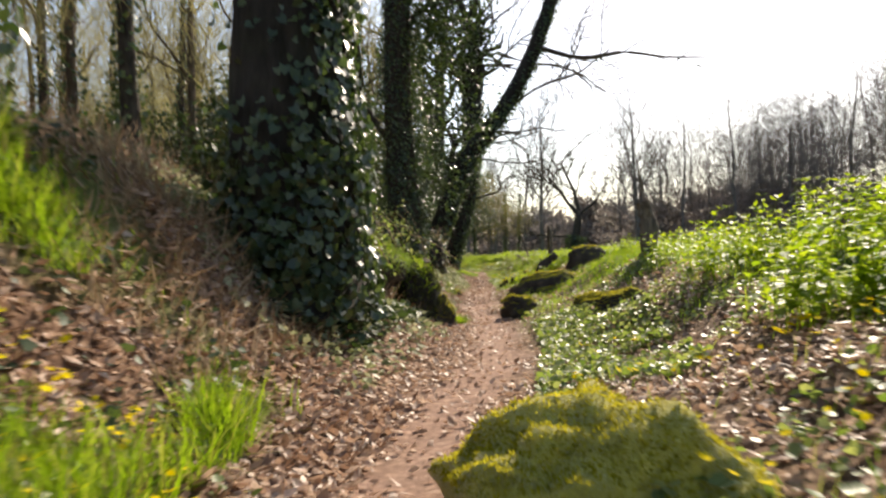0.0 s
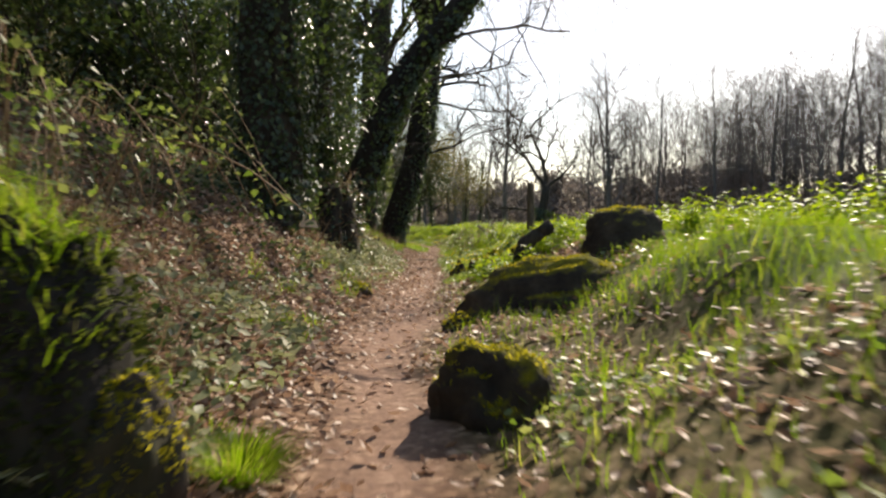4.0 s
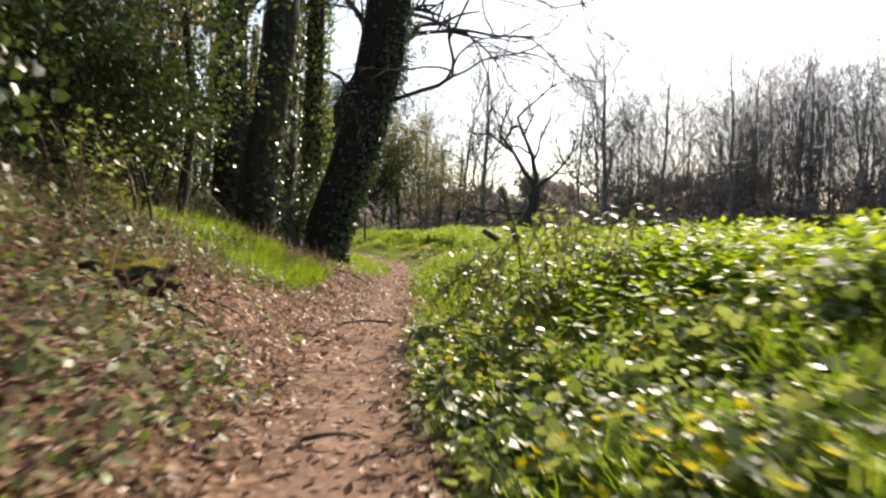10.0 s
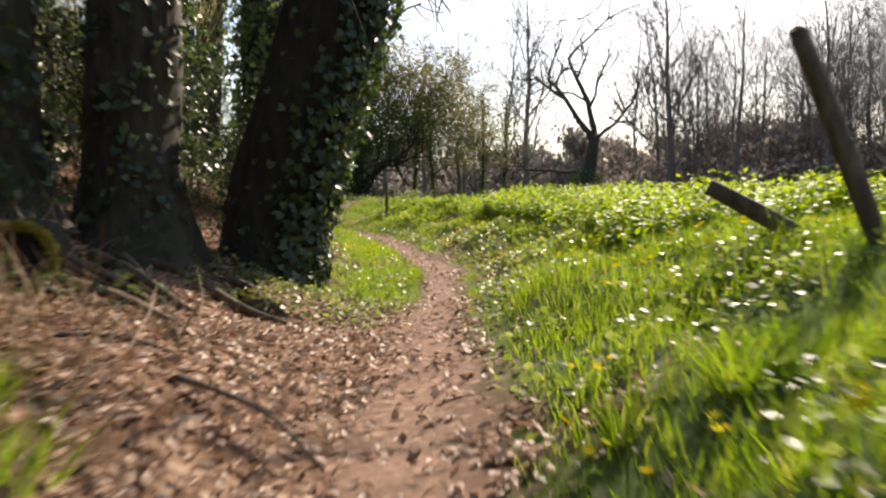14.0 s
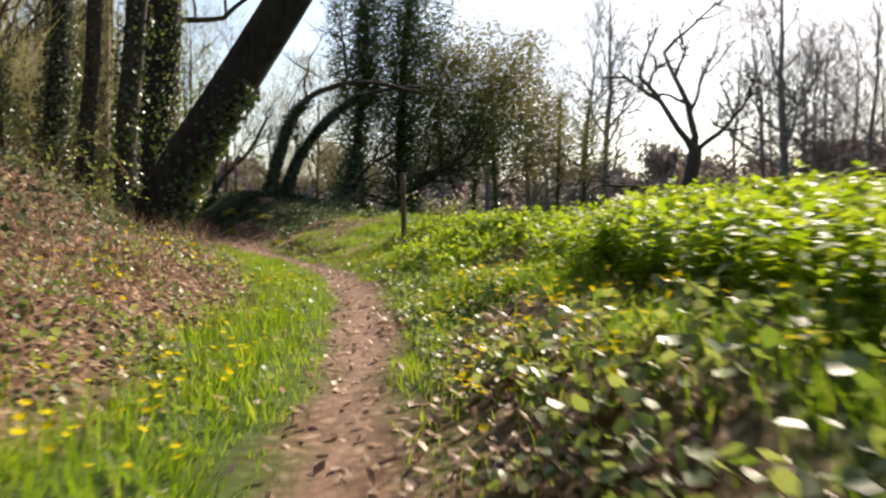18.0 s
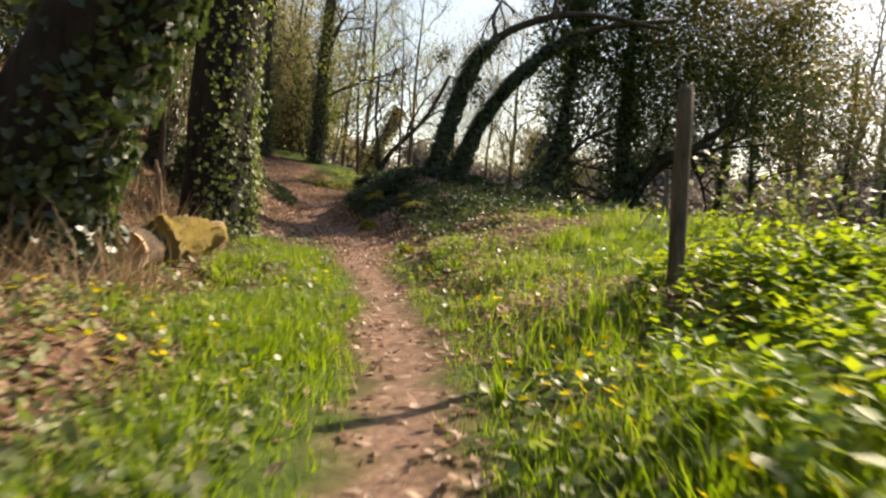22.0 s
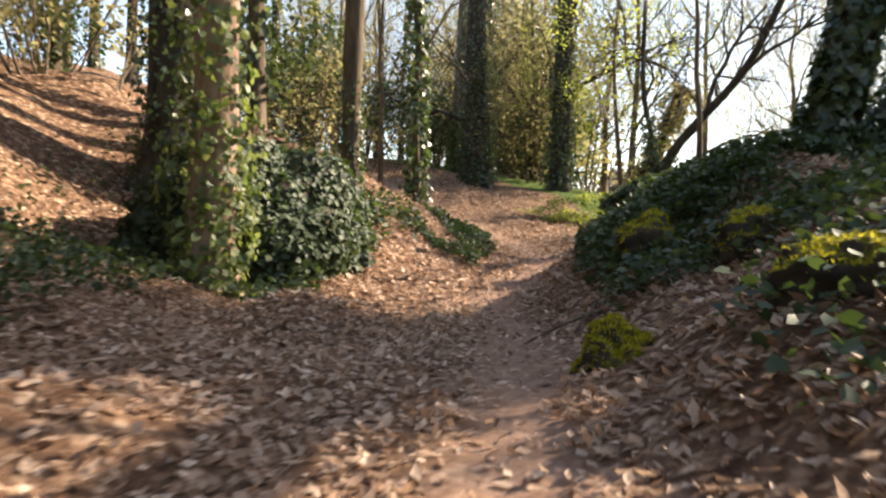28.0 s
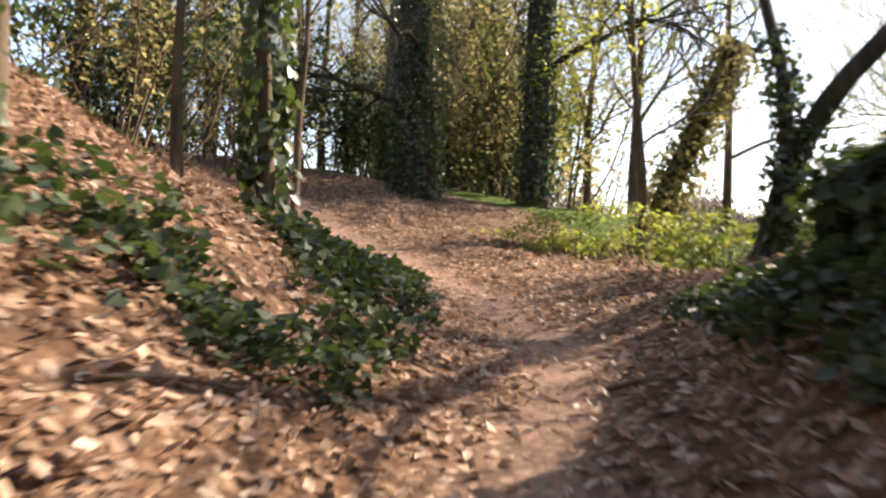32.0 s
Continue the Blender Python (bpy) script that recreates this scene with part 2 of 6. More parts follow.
def build_ground(nt, p):
    at = nt.nodes.new("ShaderNodeAttribute")
    at.attribute_name = "green"
    at2 = nt.nodes.new("ShaderNodeAttribute")
    at2.attribute_name = "trod"
    grain = noise_tex(nt, 14.0, 9.0, 0.7)
    soil = ramp(nt, grain, [(0.3, (0.09, 0.05, 0.03)), (0.5, (0.20, 0.11, 0.065)), (0.72, (0.36, 0.21, 0.13))])
    trod = ramp(nt, noise_tex(nt, 26.0, 9.0, 0.7), [(0.3, (0.21, 0.125, 0.09)), (0.55, (0.35, 0.22, 0.16)), (0.75, (0.5, 0.34, 0.25))])
    sward = ramp(nt, noise_tex(nt, 5.0, 8.0, 0.7), [(0.3, (0.035, 0.055, 0.012)), (0.55, (0.075, 0.12, 0.022)), (0.75, (0.13, 0.17, 0.035))])
    cells = node(nt, "ShaderNodeTexVoronoi", Scale=17.0, Randomness=1.0)
    tc = nt.nodes.new("ShaderNodeTexCoord")
    wob = node(nt, "ShaderNodeTexNoise", Scale=9.0, Detail=3.0)
    nt.links.new(tc.outputs["Object"], wob.inputs["Vector"])
    moved = mix_col(nt, 0.12, tc.outputs["Object"], wob.outputs["Color"])
    nt.links.new(moved, cells.inputs["Vector"])
    sep = nt.nodes.new("ShaderNodeSeparateColor")
    nt.links.new(cells.outputs["Color"], sep.inputs["Color"])
    flakes = ramp(nt, sep.outputs["Red"], [(0.0, (0.10, 0.056, 0.034)), (0.45, (0.24, 0.145, 0.09)), (0.8, (0.40, 0.265, 0.175)), (1.0, (0.55, 0.40, 0.29))])
    edge = ramp(nt, cells.outputs["Distance"], [(0.25, (1, 1, 1)), (0.6, (0.35, 0.3, 0.28))])
    flakes = mix_col(nt, 1.0, flakes, edge, "MULTIPLY")
    soil = mix_col(nt, 0.8, soil, flakes)
    trod = mix_col(nt, 0.3, trod, flakes)
    c1 = mix_col(nt, at2.outputs["Fac"], soil, trod)
    c2 = mix_col(nt, at.outputs["Fac"], c1, sward)
    nt.links.new(c2, p.inputs["Base Color"])
    p.inputs["Roughness"].default_value = 0.95
    p.inputs["Specular IOR Level"].default_value = 0.15
    both = mix_col(nt, 0.5, grain, sep.outputs["Green"])
    bump(nt, p, both, 0.8, 0.05)


GROUND = material("ground_soil", build_ground)
BARK = bark_mat("bark_dark", (0.022, 0.018, 0.014), (0.085, 0.068, 0.052))
BARK_BROWN = bark_mat("bark_brown", (0.05, 0.036, 0.025), (0.17, 0.125, 0.085), moss=0.25)
# colours of bark_dark roughly halved
BARK_BLACK = bark_mat("bark_near_black", (0.012, 0.010, 0.008), (0.045, 0.037, 0.03), moss=0.2)
PALEBARK = bark_mat("bark_pale", (0.16, 0.10, 0.07), (0.42, 0.29, 0.21), moss=0.15)
# bark and twigs of the far trees, their colours lightened for distance haze
BARK_GREY = bark_mat("bark_grey_hazed", (0.09, 0.08, 0.075), (0.2, 0.18, 0.165), moss=0.1)
TWIG = bark_mat("twig_bark_hazed", (0.14, 0.118, 0.11), (0.25, 0.215, 0.2), moss=0.0, scale=4.0)
WEATHERED = bark_mat("weathered_wood", (0.055, 0.042, 0.032), (0.20, 0.155, 0.115), moss=0.3, scale=14.0)


def build_moss(nt, p):
    n = noise_tex(nt, 7.0, 8.0, 0.7)
    f = noise_tex(nt, 90.0, 3.0, 0.7)
    c = ramp(nt, n, [(0.25, (0.08, 0.055, 0.02)), (0.40, (0.22, 0.155, 0.012)), (0.7, (0.44, 0.29, 0.02))])
    nt.links.new(mix_col(nt, 1.0, c, ramp(nt, f, [(0.3, (0.6, 0.6, 0.6)), (0.7, (1.2, 1.2, 1.1))]), "MULTIPLY"), p.inputs["Base Color"])
    p.inputs["Roughness"].default_value = 1.0
    p.inputs["Sheen Weight"].default_value = 0.3
    bump(nt, p, f, 1.0, 0.02)



def build_stone(nt, p):
    n = noise_tex(nt, 3.0, 8.0, 0.7)
    c = ramp(nt, n, [(0.3, (0.028, 0.022, 0.017)), (0.55, (0.075, 0.06, 0.045)), (0.75, (0.14, 0.115, 0.085))])
    geo = nt.nodes.new("ShaderNodeNewGeometry")
    sep = nt.nodes.new("ShaderNodeSeparateXYZ")
    nt.links.new(geo.outputs["Normal"], sep.inputs["Vector"])
    add = nt.nodes.new("ShaderNodeMath")
    add.operation = "MULTIPLY_ADD"
    add.inputs[1].default_value = 0.55
    nt.links.new(sep.outputs["Z"], add.inputs[0])
    nt.links.new(noise_tex(nt, 4.0, 7.0, 0.7), add.inputs[2])
    m = ramp(nt, add.outputs["Value"], [(0.80, (0, 0, 0)), (0.96, (1, 1, 1))])
    mc = ramp(nt, noise_tex(nt, 11.0, 8.0, 0.75), [(0.3, (0.10, 0.075, 0.02)), (0.5, (0.22, 0.20, 0.018)), (0.72, (0.42, 0.35, 0.03))])
    nt.links.new(mix_col(nt, m, c, mc), p.inputs["Base Color"])
    p.inputs["Roughness"].default_value = 0.95
    p.inputs["Specular IOR Level"].default_value = 0.2
    bump(nt, p, noise_tex(nt, 16.0, 9.0, 0.75), 1.0, 0.05)


STONE = material("dark_stone", build_stone)
MOSS = material("moss", build_moss)


def build_cut(nt, p):
    n = noise_tex(nt, 12.0, 6.0, 0.6)
    nt.links.new(ramp(nt, n, [(0.3, (0.30, 0.20, 0.12)), (0.7, (0.55, 0.42, 0.28))]), p.inputs["Base Color"])
    p.inputs["Roughness"].default_value = 0.9
    bump(nt, p, n, 0.5, 0.01)


CUT = material("cut_wood", build_cut)


def build_cushion(nt, p):
    n = noise_tex(nt, 6.0, 8.0, 0.7)
    f = noise_tex(nt, 110.0, 3.0, 0.7)
    c = ramp(nt, n, [(0.28, (0.12, 0.10, 0.02)), (0.42, (0.36, 0.32, 0.03)), (0.7, (0.58, 0.5, 0.05))])
    nt.links.new(mix_col(nt, 1.0, c, ramp(nt, f, [(0.3, (0.7, 0.7, 0.7)), (0.7, (1.15, 1.15, 1.1))]), "MULTIPLY"), p.inputs["Base Color"])
    p.inputs["Roughness"].default_value = 1.0
    p.inputs["Sheen Weight"].default_value = 0.4
    bump(nt, p, f, 1.0, 0.015)


CUSHION = material("moss_cushion", build_cushion)
GRASS = leaf_mat("grass_blade", [(0.0, (0.075, 0.15, 0.018)), (0.5, (0.11, 0.21, 0.022)), (0.9, (0.17, 0.26, 0.035)), (1.0, (0.36, 0.30, 0.12))], 0.5, 0.5,
                 [(0.0, (0.20, 0.33, 0.012)), (0.6, (0.32, 0.49, 0.015)), (1.0, (0.48, 0.5, 0.07))], 0.2)
HERB = leaf_mat("herb_leaf", [(0.0, (0.08, 0.13, 0.035)), (0.6, (0.19, 0.24, 0.08)), (1.0, (0.38, 0.40, 0.21))], 0.43, 0.4,
                [(0.0, (0.18, 0.29, 0.03)), (1.0, (0.44, 0.48, 0.12))], 0.42)
NETTLE = leaf_mat("nettle_leaf", [(0.0, (0.06, 0.14, 0.015)), (0.6, (0.11, 0.21, 0.02)), (1.0, (0.16, 0.27, 0.03))], 0.5, 0.5,
                  [(0.0, (0.28, 0.43, 0.015)), (1.0, (0.52, 0.62, 0.03))], 0.15)
IVYLEAF = leaf_mat("ivy_leaf", [(0.0, (0.018, 0.035, 0.014)), (0.6, (0.035, 0.06, 0.022)), (1.0, (0.085, 0.11, 0.04))], 0.38, 0.24,
                   [(0.0, (0.06, 0.11, 0.02)), (1.0, (0.15, 0.22, 0.05))], 0.55)
GROUNDIVY = leaf_mat("creeping_ivy_leaf", [(0.0, (0.025, 0.042, 0.022)), (0.6, (0.045, 0.07, 0.035)), (1.0, (0.10, 0.13, 0.06))], 0.56, 0.2, [(0.0, (0.06, 0.11, 0.02)), (1.0, (0.15, 0.22, 0.05))], 0.3)
PALEIVY = leaf_mat("pale_ivy_leaf", [(0.0, (0.05, 0.075, 0.025)), (0.5, (0.10, 0.135, 0.045)), (1.0, (0.24, 0.27, 0.12))], 0.5, 0.35, [(0.0, (0.12, 0.2, 0.03)), (1.0, (0.36, 0.42, 0.10))], 0.36)
BROWNLEAF = leaf_mat("dead_leaf", [(0.0, (0.17, 0.095, 0.06)), (0.35, (0.38, 0.235, 0.155)), (0.75, (0.56, 0.385, 0.27)), (1.0, (0.68, 0.52, 0.40))], 0.5, 0.3, None, 0.3)
BUDLEAF = leaf_mat("young_leaf", [(0.0, (0.13, 0.12, 0.03)), (0.6, (0.22, 0.19, 0.045)), (1.0, (0.36, 0.28, 0.07))], 0.5, 0.4, None, 0.3)
GREENLEAF = leaf_mat("evergreen_leaf", [(0.0, (0.03, 0.055, 0.015)), (0.6, (0.06, 0.10, 0.025)), (1.0, (0.13, 0.17, 0.04))], 0.4, 0.3, None, 0.5)
BRACKEN = leaf_mat("dry_stalk", [(0.0, (0.20, 0.12, 0.06)), (0.6, (0.36, 0.24, 0.14)), (1.0, (0.52, 0.40, 0.27))], 0.7, 0.2, None, 0.25)
# far scrub and hedge twigs; the haze of distance is put into their colour
HAZETWIG = leaf_mat("twig_mass_hazed", [(0.0, (0.15, 0.125, 0.11)), (0.6, (0.25, 0.21, 0.185)), (1.0, (0.35, 0.31, 0.27))], 0.8, 0.5, None, 0.2)
BUDGREEN = leaf_mat("fresh_leaf", [(0.0, (0.10, 0.15, 0.03)), (1.0, (0.24, 0.27, 0.06))], 0.5, 0.5, [(0.0, (0.28, 0.36, 0.05)), (1.0, (0.58, 0.6, 0.12))], 0.3)
MOSSFUZZ = leaf_mat("moss_tip", [(0.0, (0.24, 0.23, 0.015)), (0.6, (0.45, 0.40, 0.025)), (1.0, (0.60, 0.52, 0.05))], 0.8, 0.55, None, 0.1)
GOLDFUZZ = leaf_mat("golden_moss_tip", [(0.0, (0.26, 0.17, 0.012)), (0.6, (0.46, 0.32, 0.02)), (1.0, (0.6, 0.44, 0.05))], 0.85, 0.35, None, 0.1)
SAGE = leaf_mat("pale_herb", [(0.0, (0.15, 0.18, 0.07)), (0.6, (0.29, 0.31, 0.15)), (1.0, (0.46, 0.44, 0.27))], 0.5, 0.4, None, 0.4)
OLIVE = leaf_mat("olive_twigs", [(0.0, (0.12, 0.10, 0.045)), (0.6, (0.22, 0.19, 0.08)), (1.0, (0.38, 0.35, 0.13))], 0.7, 0.52, [(0.0, (0.23, 0.2, 0.09)), (1.0, (0.46, 0.42, 0.19))], 0.2)
YELLOW = leaf_mat("yellow_petal", [(0.0, (0.8, 0.6, 0.01)), (1.0, (0.88, 0.72, 0.02))], 0.85, 0.3, None, 0.04)


# ---------------- the lie of the land ----------------
# the trodden line: x, y, height of the ground
LINE = [(2.3, -40, 0.445), (1.9, -8, 0.545), (1.55, 1.5, 0.565), (1.35, 4.2, 0.565), (1.6, 7.0, 0.565), (1.95, 10.5, 0.565), (1.95, 14.5, 0.605), (1.9, 20.5, 0.665),
        (2.1, 25.5, 0.685), (2.05, 30.5, 0.705), (2.05, 36.0, 0.765), (2.35, 42.5, 0.785), (2.4, 45.5, 0.845), (2.0, 48.0, 0.895), (1.4, 51.5, 0.935),
        (0.75, 54.6, 1), (-0.35, 57.5, 1.03), (-1.5, 60.2, 1.02), (-3.0, 62.6, 1.09), (-4.9, 66.6, 1.19), (-6.3, 68.6, 1.27), (-8.0, 70.8, 1.35), (-9.5, 72.7, 1.43),
        (-10.9, 75.2, 1.65), (-12.0, 77.2, 1.87), (-14.3, 79.3, 2.27), (-17.9, 81.0, 3.06), (-20.8, 82.5, 3.94), (-25.7, 83.9, 5.15), (-32, 85.2, 6.24), (-50, 92, 7.44), (-90, 118, 8.94)]
line = curve_pts(LINE, 420)
seg = np.diff(line[:, :2], axis=0)
seg_len = np.linalg.norm(seg, axis=1)
# heights above the trodden line, by the line's own y: to the left at 20, 8, 4, 2.2, 1.2 and 0.45 m
LEFT = [(-40, 3.0, 2.6, 1.9, 1.2, .3, 0), (0, 3.2, 2.7, 2.0, 1.25, .45, .02), (6, 3.3, 3.0, 2.6, 1.75, .42, .02), (8.5, 3.2, 2.9, 2.3, 1.3, .35, .02), (13, 3.0, 2.6, 1.9, .95, .25, .02), (19, 3.2, 2.9, 2.2, 1.2, .45, .03),
        (25, 3.2, 2.9, 2.1, 1.2, .5, .03), (31, 2.8, 2.5, 1.8, 1.0, .45, .03), (36, 2.5, 2.2, 1.5, .75, .28, .0), (42, 2.3, 2.0, 1.1, .45, .12, .0),
        (48, 2.6, 2.2, 1.4, .5, .1, .02), (54, 2.9, 2.4, 1.4, .5, .1, .02), (60, 3.4, 2.6, .75, .12, .04, .0), (66, 4.2, 2.8, .8, .2, .05, 0), (69, 4.4, 3.0, .5, .16, .04, 0)]
LEFT_END = [(72, 4.8, 3.3, .6, .2, .06, .02), (74.5, 4.7, 3.5, 2.25, 1.0, .35, .04), (76, 4.5, 3.3, 2.1, 1.1, .45, .05), (77.5, 4.0, 2.9, 1.8, .95, .35, .04), (79, 3.4, 2.5, 1.5, .75, .25, .03), (83, 3.0, 2.2, 1.3, .6, .15, .02), (120, 2, 1.5, .8, .4, .1, 0)]
# to the right at 0.45, 1.2, 2.4, 4, 8 and 20 m
RIGHT = [(-40, 0, .1, .5, .9, 1.1, 1.1), (0, .02, .14, .7, 1.55, 1.6, 1.1), (6, .03, .14, .55, 1.15, 1.25, 1.0), (8.5, .035, .17, .64, 1.12, 1.2, 1.0), (13, .05, .28, .88, 1.02, 1.08, 1.0), (19, .05, .28, .86, 1.0, 1.02, .95),
         (25, .06, .34, .82, .98, 1.0, .92), (31, .08, .39, .77, .88, .95, .88), (36, .08, .4, .76, .85, .9, .85), (42, .08, .38, .72, .83, .87, .8),
         (48, .09, .38, .7, .8, .8, .7), (54, .08, .42, .72, .8, .78, .6), (60, .06, .32, .62, .7, .68, .42), (66, .07, .38, .8, .95, .65, .22), (69, .1, .55, 1.1, 1.15, .6, .1)]
RIGHT_END = [(72, .15, .8, 1.62, 1.5, .5, 0), (74.5, .12, .72, 1.5, 1.4, .4, 0), (76, .08, .55, 1.25, 1.2, .1, -.8), (77.5, .05, .3, .75, .6, -.3, -1.2), (79, .02, .1, .15, .0, -.6, -1.4), (83, 0, .1, .2, .2, .1, -1.4), (120, 0, .1, .1, 0, -.6, -2)]
D_COLS = np.array([-20, -8, -4, -2.2, -1.2, -.45, 0, .45, 1.2, 2.4, 4, 8, 20])
ROWS_L = np.array(LEFT + LEFT_END, float)
ROWS_R = np.array(RIGHT + RIGHT_END, float)
PROFILE = np.concatenate([ROWS_L[:, 1:], np.zeros((len(ROWS_L), 1)), ROWS_R[:, 1:]], 1)


def along(x, y):
    """For arrays of places: the trodden line's own y beside them, its height, and the distance from it (to the right is positive)."""
    x, y = np.ravel(np.asarray(x, float)), np.ravel(np.asarray(y, float))
    out_s, out_z, out_d = np.empty(len(x)), np.empty(len(x)), np.empty(len(x))
    for a in range(0, len(x), 20000):
        p = np.stack([x[a:a + 20000], y[a:a + 20000]], -1)
        rel = p[:, None] - line[None, :-1, :2]
        t = np.clip((rel * seg[None]).sum(-1) / (seg_len ** 2)[None], 0, 1)
        off = rel - t[..., None] * seg[None]
        d2 = (off ** 2).sum(-1)
        k = d2.argmin(1)
        i = np.arange(len(p))
        tk, ok = t[i, k], off[i, k]
        side = np.sign(seg[k, 1] * ok[:, 0] - seg[k, 0] * ok[:, 1])
        out_d[a:a + 20000] = np.sqrt(d2[i, k]) * side
        out_s[a:a + 20000] = line[k, 1] + tk * seg[k, 1]
        out_z[a:a + 20000] = line[k, 2] + tk * (line[k + 1, 2] - line[k, 2])
    return out_s, out_z, out_d


def height(x, y, full=False):
    """The ground's height at arrays of places."""
    x, y = np.ravel(np.asarray(x, float)), np.ravel(np.asarray(y, float))
    s, z, d = along(x, y)
    d = d + (value_noise(s, s * 0 + 3, 2.3, 4) - 0.5) * 0.25
    r = np.clip(np.searchsorted(ROWS_L[:, 0], s) - 1, 0, len(ROWS_L) - 2)
    f = smooth(0, 1, np.clip((s - ROWS_L[r, 0]) / (ROWS_L[r + 1, 0] - ROWS_L[r, 0]), 0, 1))
    c = np.clip(np.searchsorted(D_COLS, d) - 1, 0, len(D_COLS) - 2)
    g = np.clip((d - D_COLS[c]) / (D_COLS[c + 1] - D_COLS[c]), 0, 1)
    g = g * 0.45 + 0.55 * g * g * (3 - 2 * g)
    lo = PROFILE[r, c] * (1 - g) + PROFILE[r, c + 1] * g
    hi = PROFILE[r + 1, c] * (1 - g) + PROFILE[r + 1, c + 1] * g
    h = z + lo * (1 - f) + hi * f
    away = smooth(0.3, 1.5, np.abs(d))
    h += away * ((value_noise(x, y, 1.1, 1) - 0.5) * 0.26 + (value_noise(x, y, 0.45, 2) - 0.5) * 0.10) + (value_noise(x, y, 0.3, 9) - 0.5) * 0.03
    # the meadow falls away to the right and ahead, and a wooded hill stands to the right
    far = smooth(14, 60, d)
    h = h * (1 - far) + far * (0.2 + (value_noise(x, y, 40, 6) - 0.5) * 0.8)
    h += 17 * smooth(32, 112, x) * smooth(130, 60, y) + 10 * smooth(120, 300, np.hypot(x, y - 40))
    return (h, s, d) if full else h


def ground_z(x, y):
    return float(height([x], [y])[0])


def axis(lo, hi, step, reach):
    mid = np.arange(lo, hi + step / 2, step)
    g, e, w = [], 0.0, step
    while e < reach:
        w *= 1.16
        e += w
        g.append(e)
    g = np.array(g)
    return np.concatenate([lo - g[::-1], mid, hi + g])


gx, gy = axis(-20, 8, 0.22, 900), axis(-3, 86, 0.22, 900)
GX, GY = np.meshgrid(gx, gy)
gz, gs, gd = height(GX, GY, True)
nx = len(gx)
a = (np.arange(len(gy) - 1)[:, None] * nx + np.arange(nx - 1)[None]).ravel()
ground_mesh = shade(mesh_tris("ground", np.stack([GX.ravel(), GY.ravel(), gz], -1),
                              np.concatenate([np.stack([a, a + 1, a + nx + 1], -1), np.stack([a, a + nx + 1, a + nx], -1)]), [GROUND]))


def narrow(s):
    """By how much the path is narrower than usual."""
    return 1 + 0.5 * smooth(40.5, 44, s) * smooth(65, 62, s)


def greenness(x, y, s, d):
    """Where grass and herbs grow: 0 to 1."""
    n = value_noise(x, y, 1.6, 21) * 0.6 + value_noise(x, y, 0.5, 22) * 0.4
    d = d * narrow(s)
    right = smooth(0.26, 0.6, d + (n - 0.5) * 0.45) * smooth(66.5, 63, s)
    right = right * np.where(s < 9, 0.08 + 0.92 * smooth(2.2, 3.0, d), 1) * np.where((s > 9) & (s < 22), 0.35 + 0.65 * smooth(1.6, 2.6, d + n - 0.5), 1)
    right = right * (1 - .8 * smooth(41.5, 43, s) * smooth(50.5, 48.5, s) * smooth(.45, .8, d) * smooth(1.9, 1.5, d + (n - .5) * .6))
    right = right * (1 - .85 * smooth(.56, .68, value_noise(x, y, 1.3, 33)) * smooth(46, 50, s) * smooth(.7, 1.1, d) * smooth(5, 4, d))
    right = right * (1 - (.35 * smooth(57, 59, s) + .4 * smooth(60.5, 61.5, s)) * smooth(.55, .8, d + (n - .5) * .5) * smooth(3.2, 2.6, d))
    right = right * (1 - .65 * smooth(17.5, 18.5, s) * smooth(22.2, 21.2, s) * smooth(.55, .8, d) * smooth(2.6, 2.1, d)) * (1 - .6 * smooth(9.2, 9.8, s) * smooth(12, 11.4, s) * smooth(.7, 1, d) * smooth(3, 2.6, d))
    left = smooth(0.28, 0.5, -d + (n - 0.5) * 0.3) * smooth(np.where(s < 8, 3.6, np.where((s > 28) & (s < 38), 3.3, 2.3)), np.where(s < 8, 2.4, np.where((s > 28) & (s < 38), 2.4, 1.3)), -d + (n - 0.5) * 1.0)
    left = left * (1 - .8 * smooth(56.5, 57.5, s) * smooth(62.6, 61.8, s) * smooth(1.5, 1.9, -d)) * (smooth(41, 43.5, s) * smooth(65.5, 63.5, s) + smooth(31.8, 32.8, s) * smooth(36.5, 34.5, s) * smooth(.9, 1.3, -d) + smooth(6.5, 5.4, s) * smooth(.65, 1.0, -d) * smooth(.2, .4, value_noise(x, y, .8, 36)))
    return np.clip((right + left) * smooth(0.18, 0.42, n + 0.12), 0, 1)


green_at = greenness(GX.ravel(), GY.ravel(), gs, gd)
green_at = np.where(gd > 5, 1, green_at) * (1 - .85 * smooth(34, 46, GX.ravel() + (value_noise(GX.ravel(), GY.ravel(), 9, 35) - .5) * 10) * smooth(150, 125, GY.ravel()))
trod_at = smooth(0.38, 0.16, np.abs(gd) * narrow(gs) + (value_noise(GX.ravel(), GY.ravel(), 0.5, 31) - 0.5) * 0.25)
ground_mesh.attributes.new("green", "FLOAT", "POINT").data.foreach_set("value", green_at.astype(np.float32))
ground_mesh.attributes.new("trod", "FLOAT", "POINT").data.foreach_set("value", trod_at.astype(np.float32))
ground = part("ground", ground_mesh, None, "brown soil footpath between banks and a green meadow", "structure")


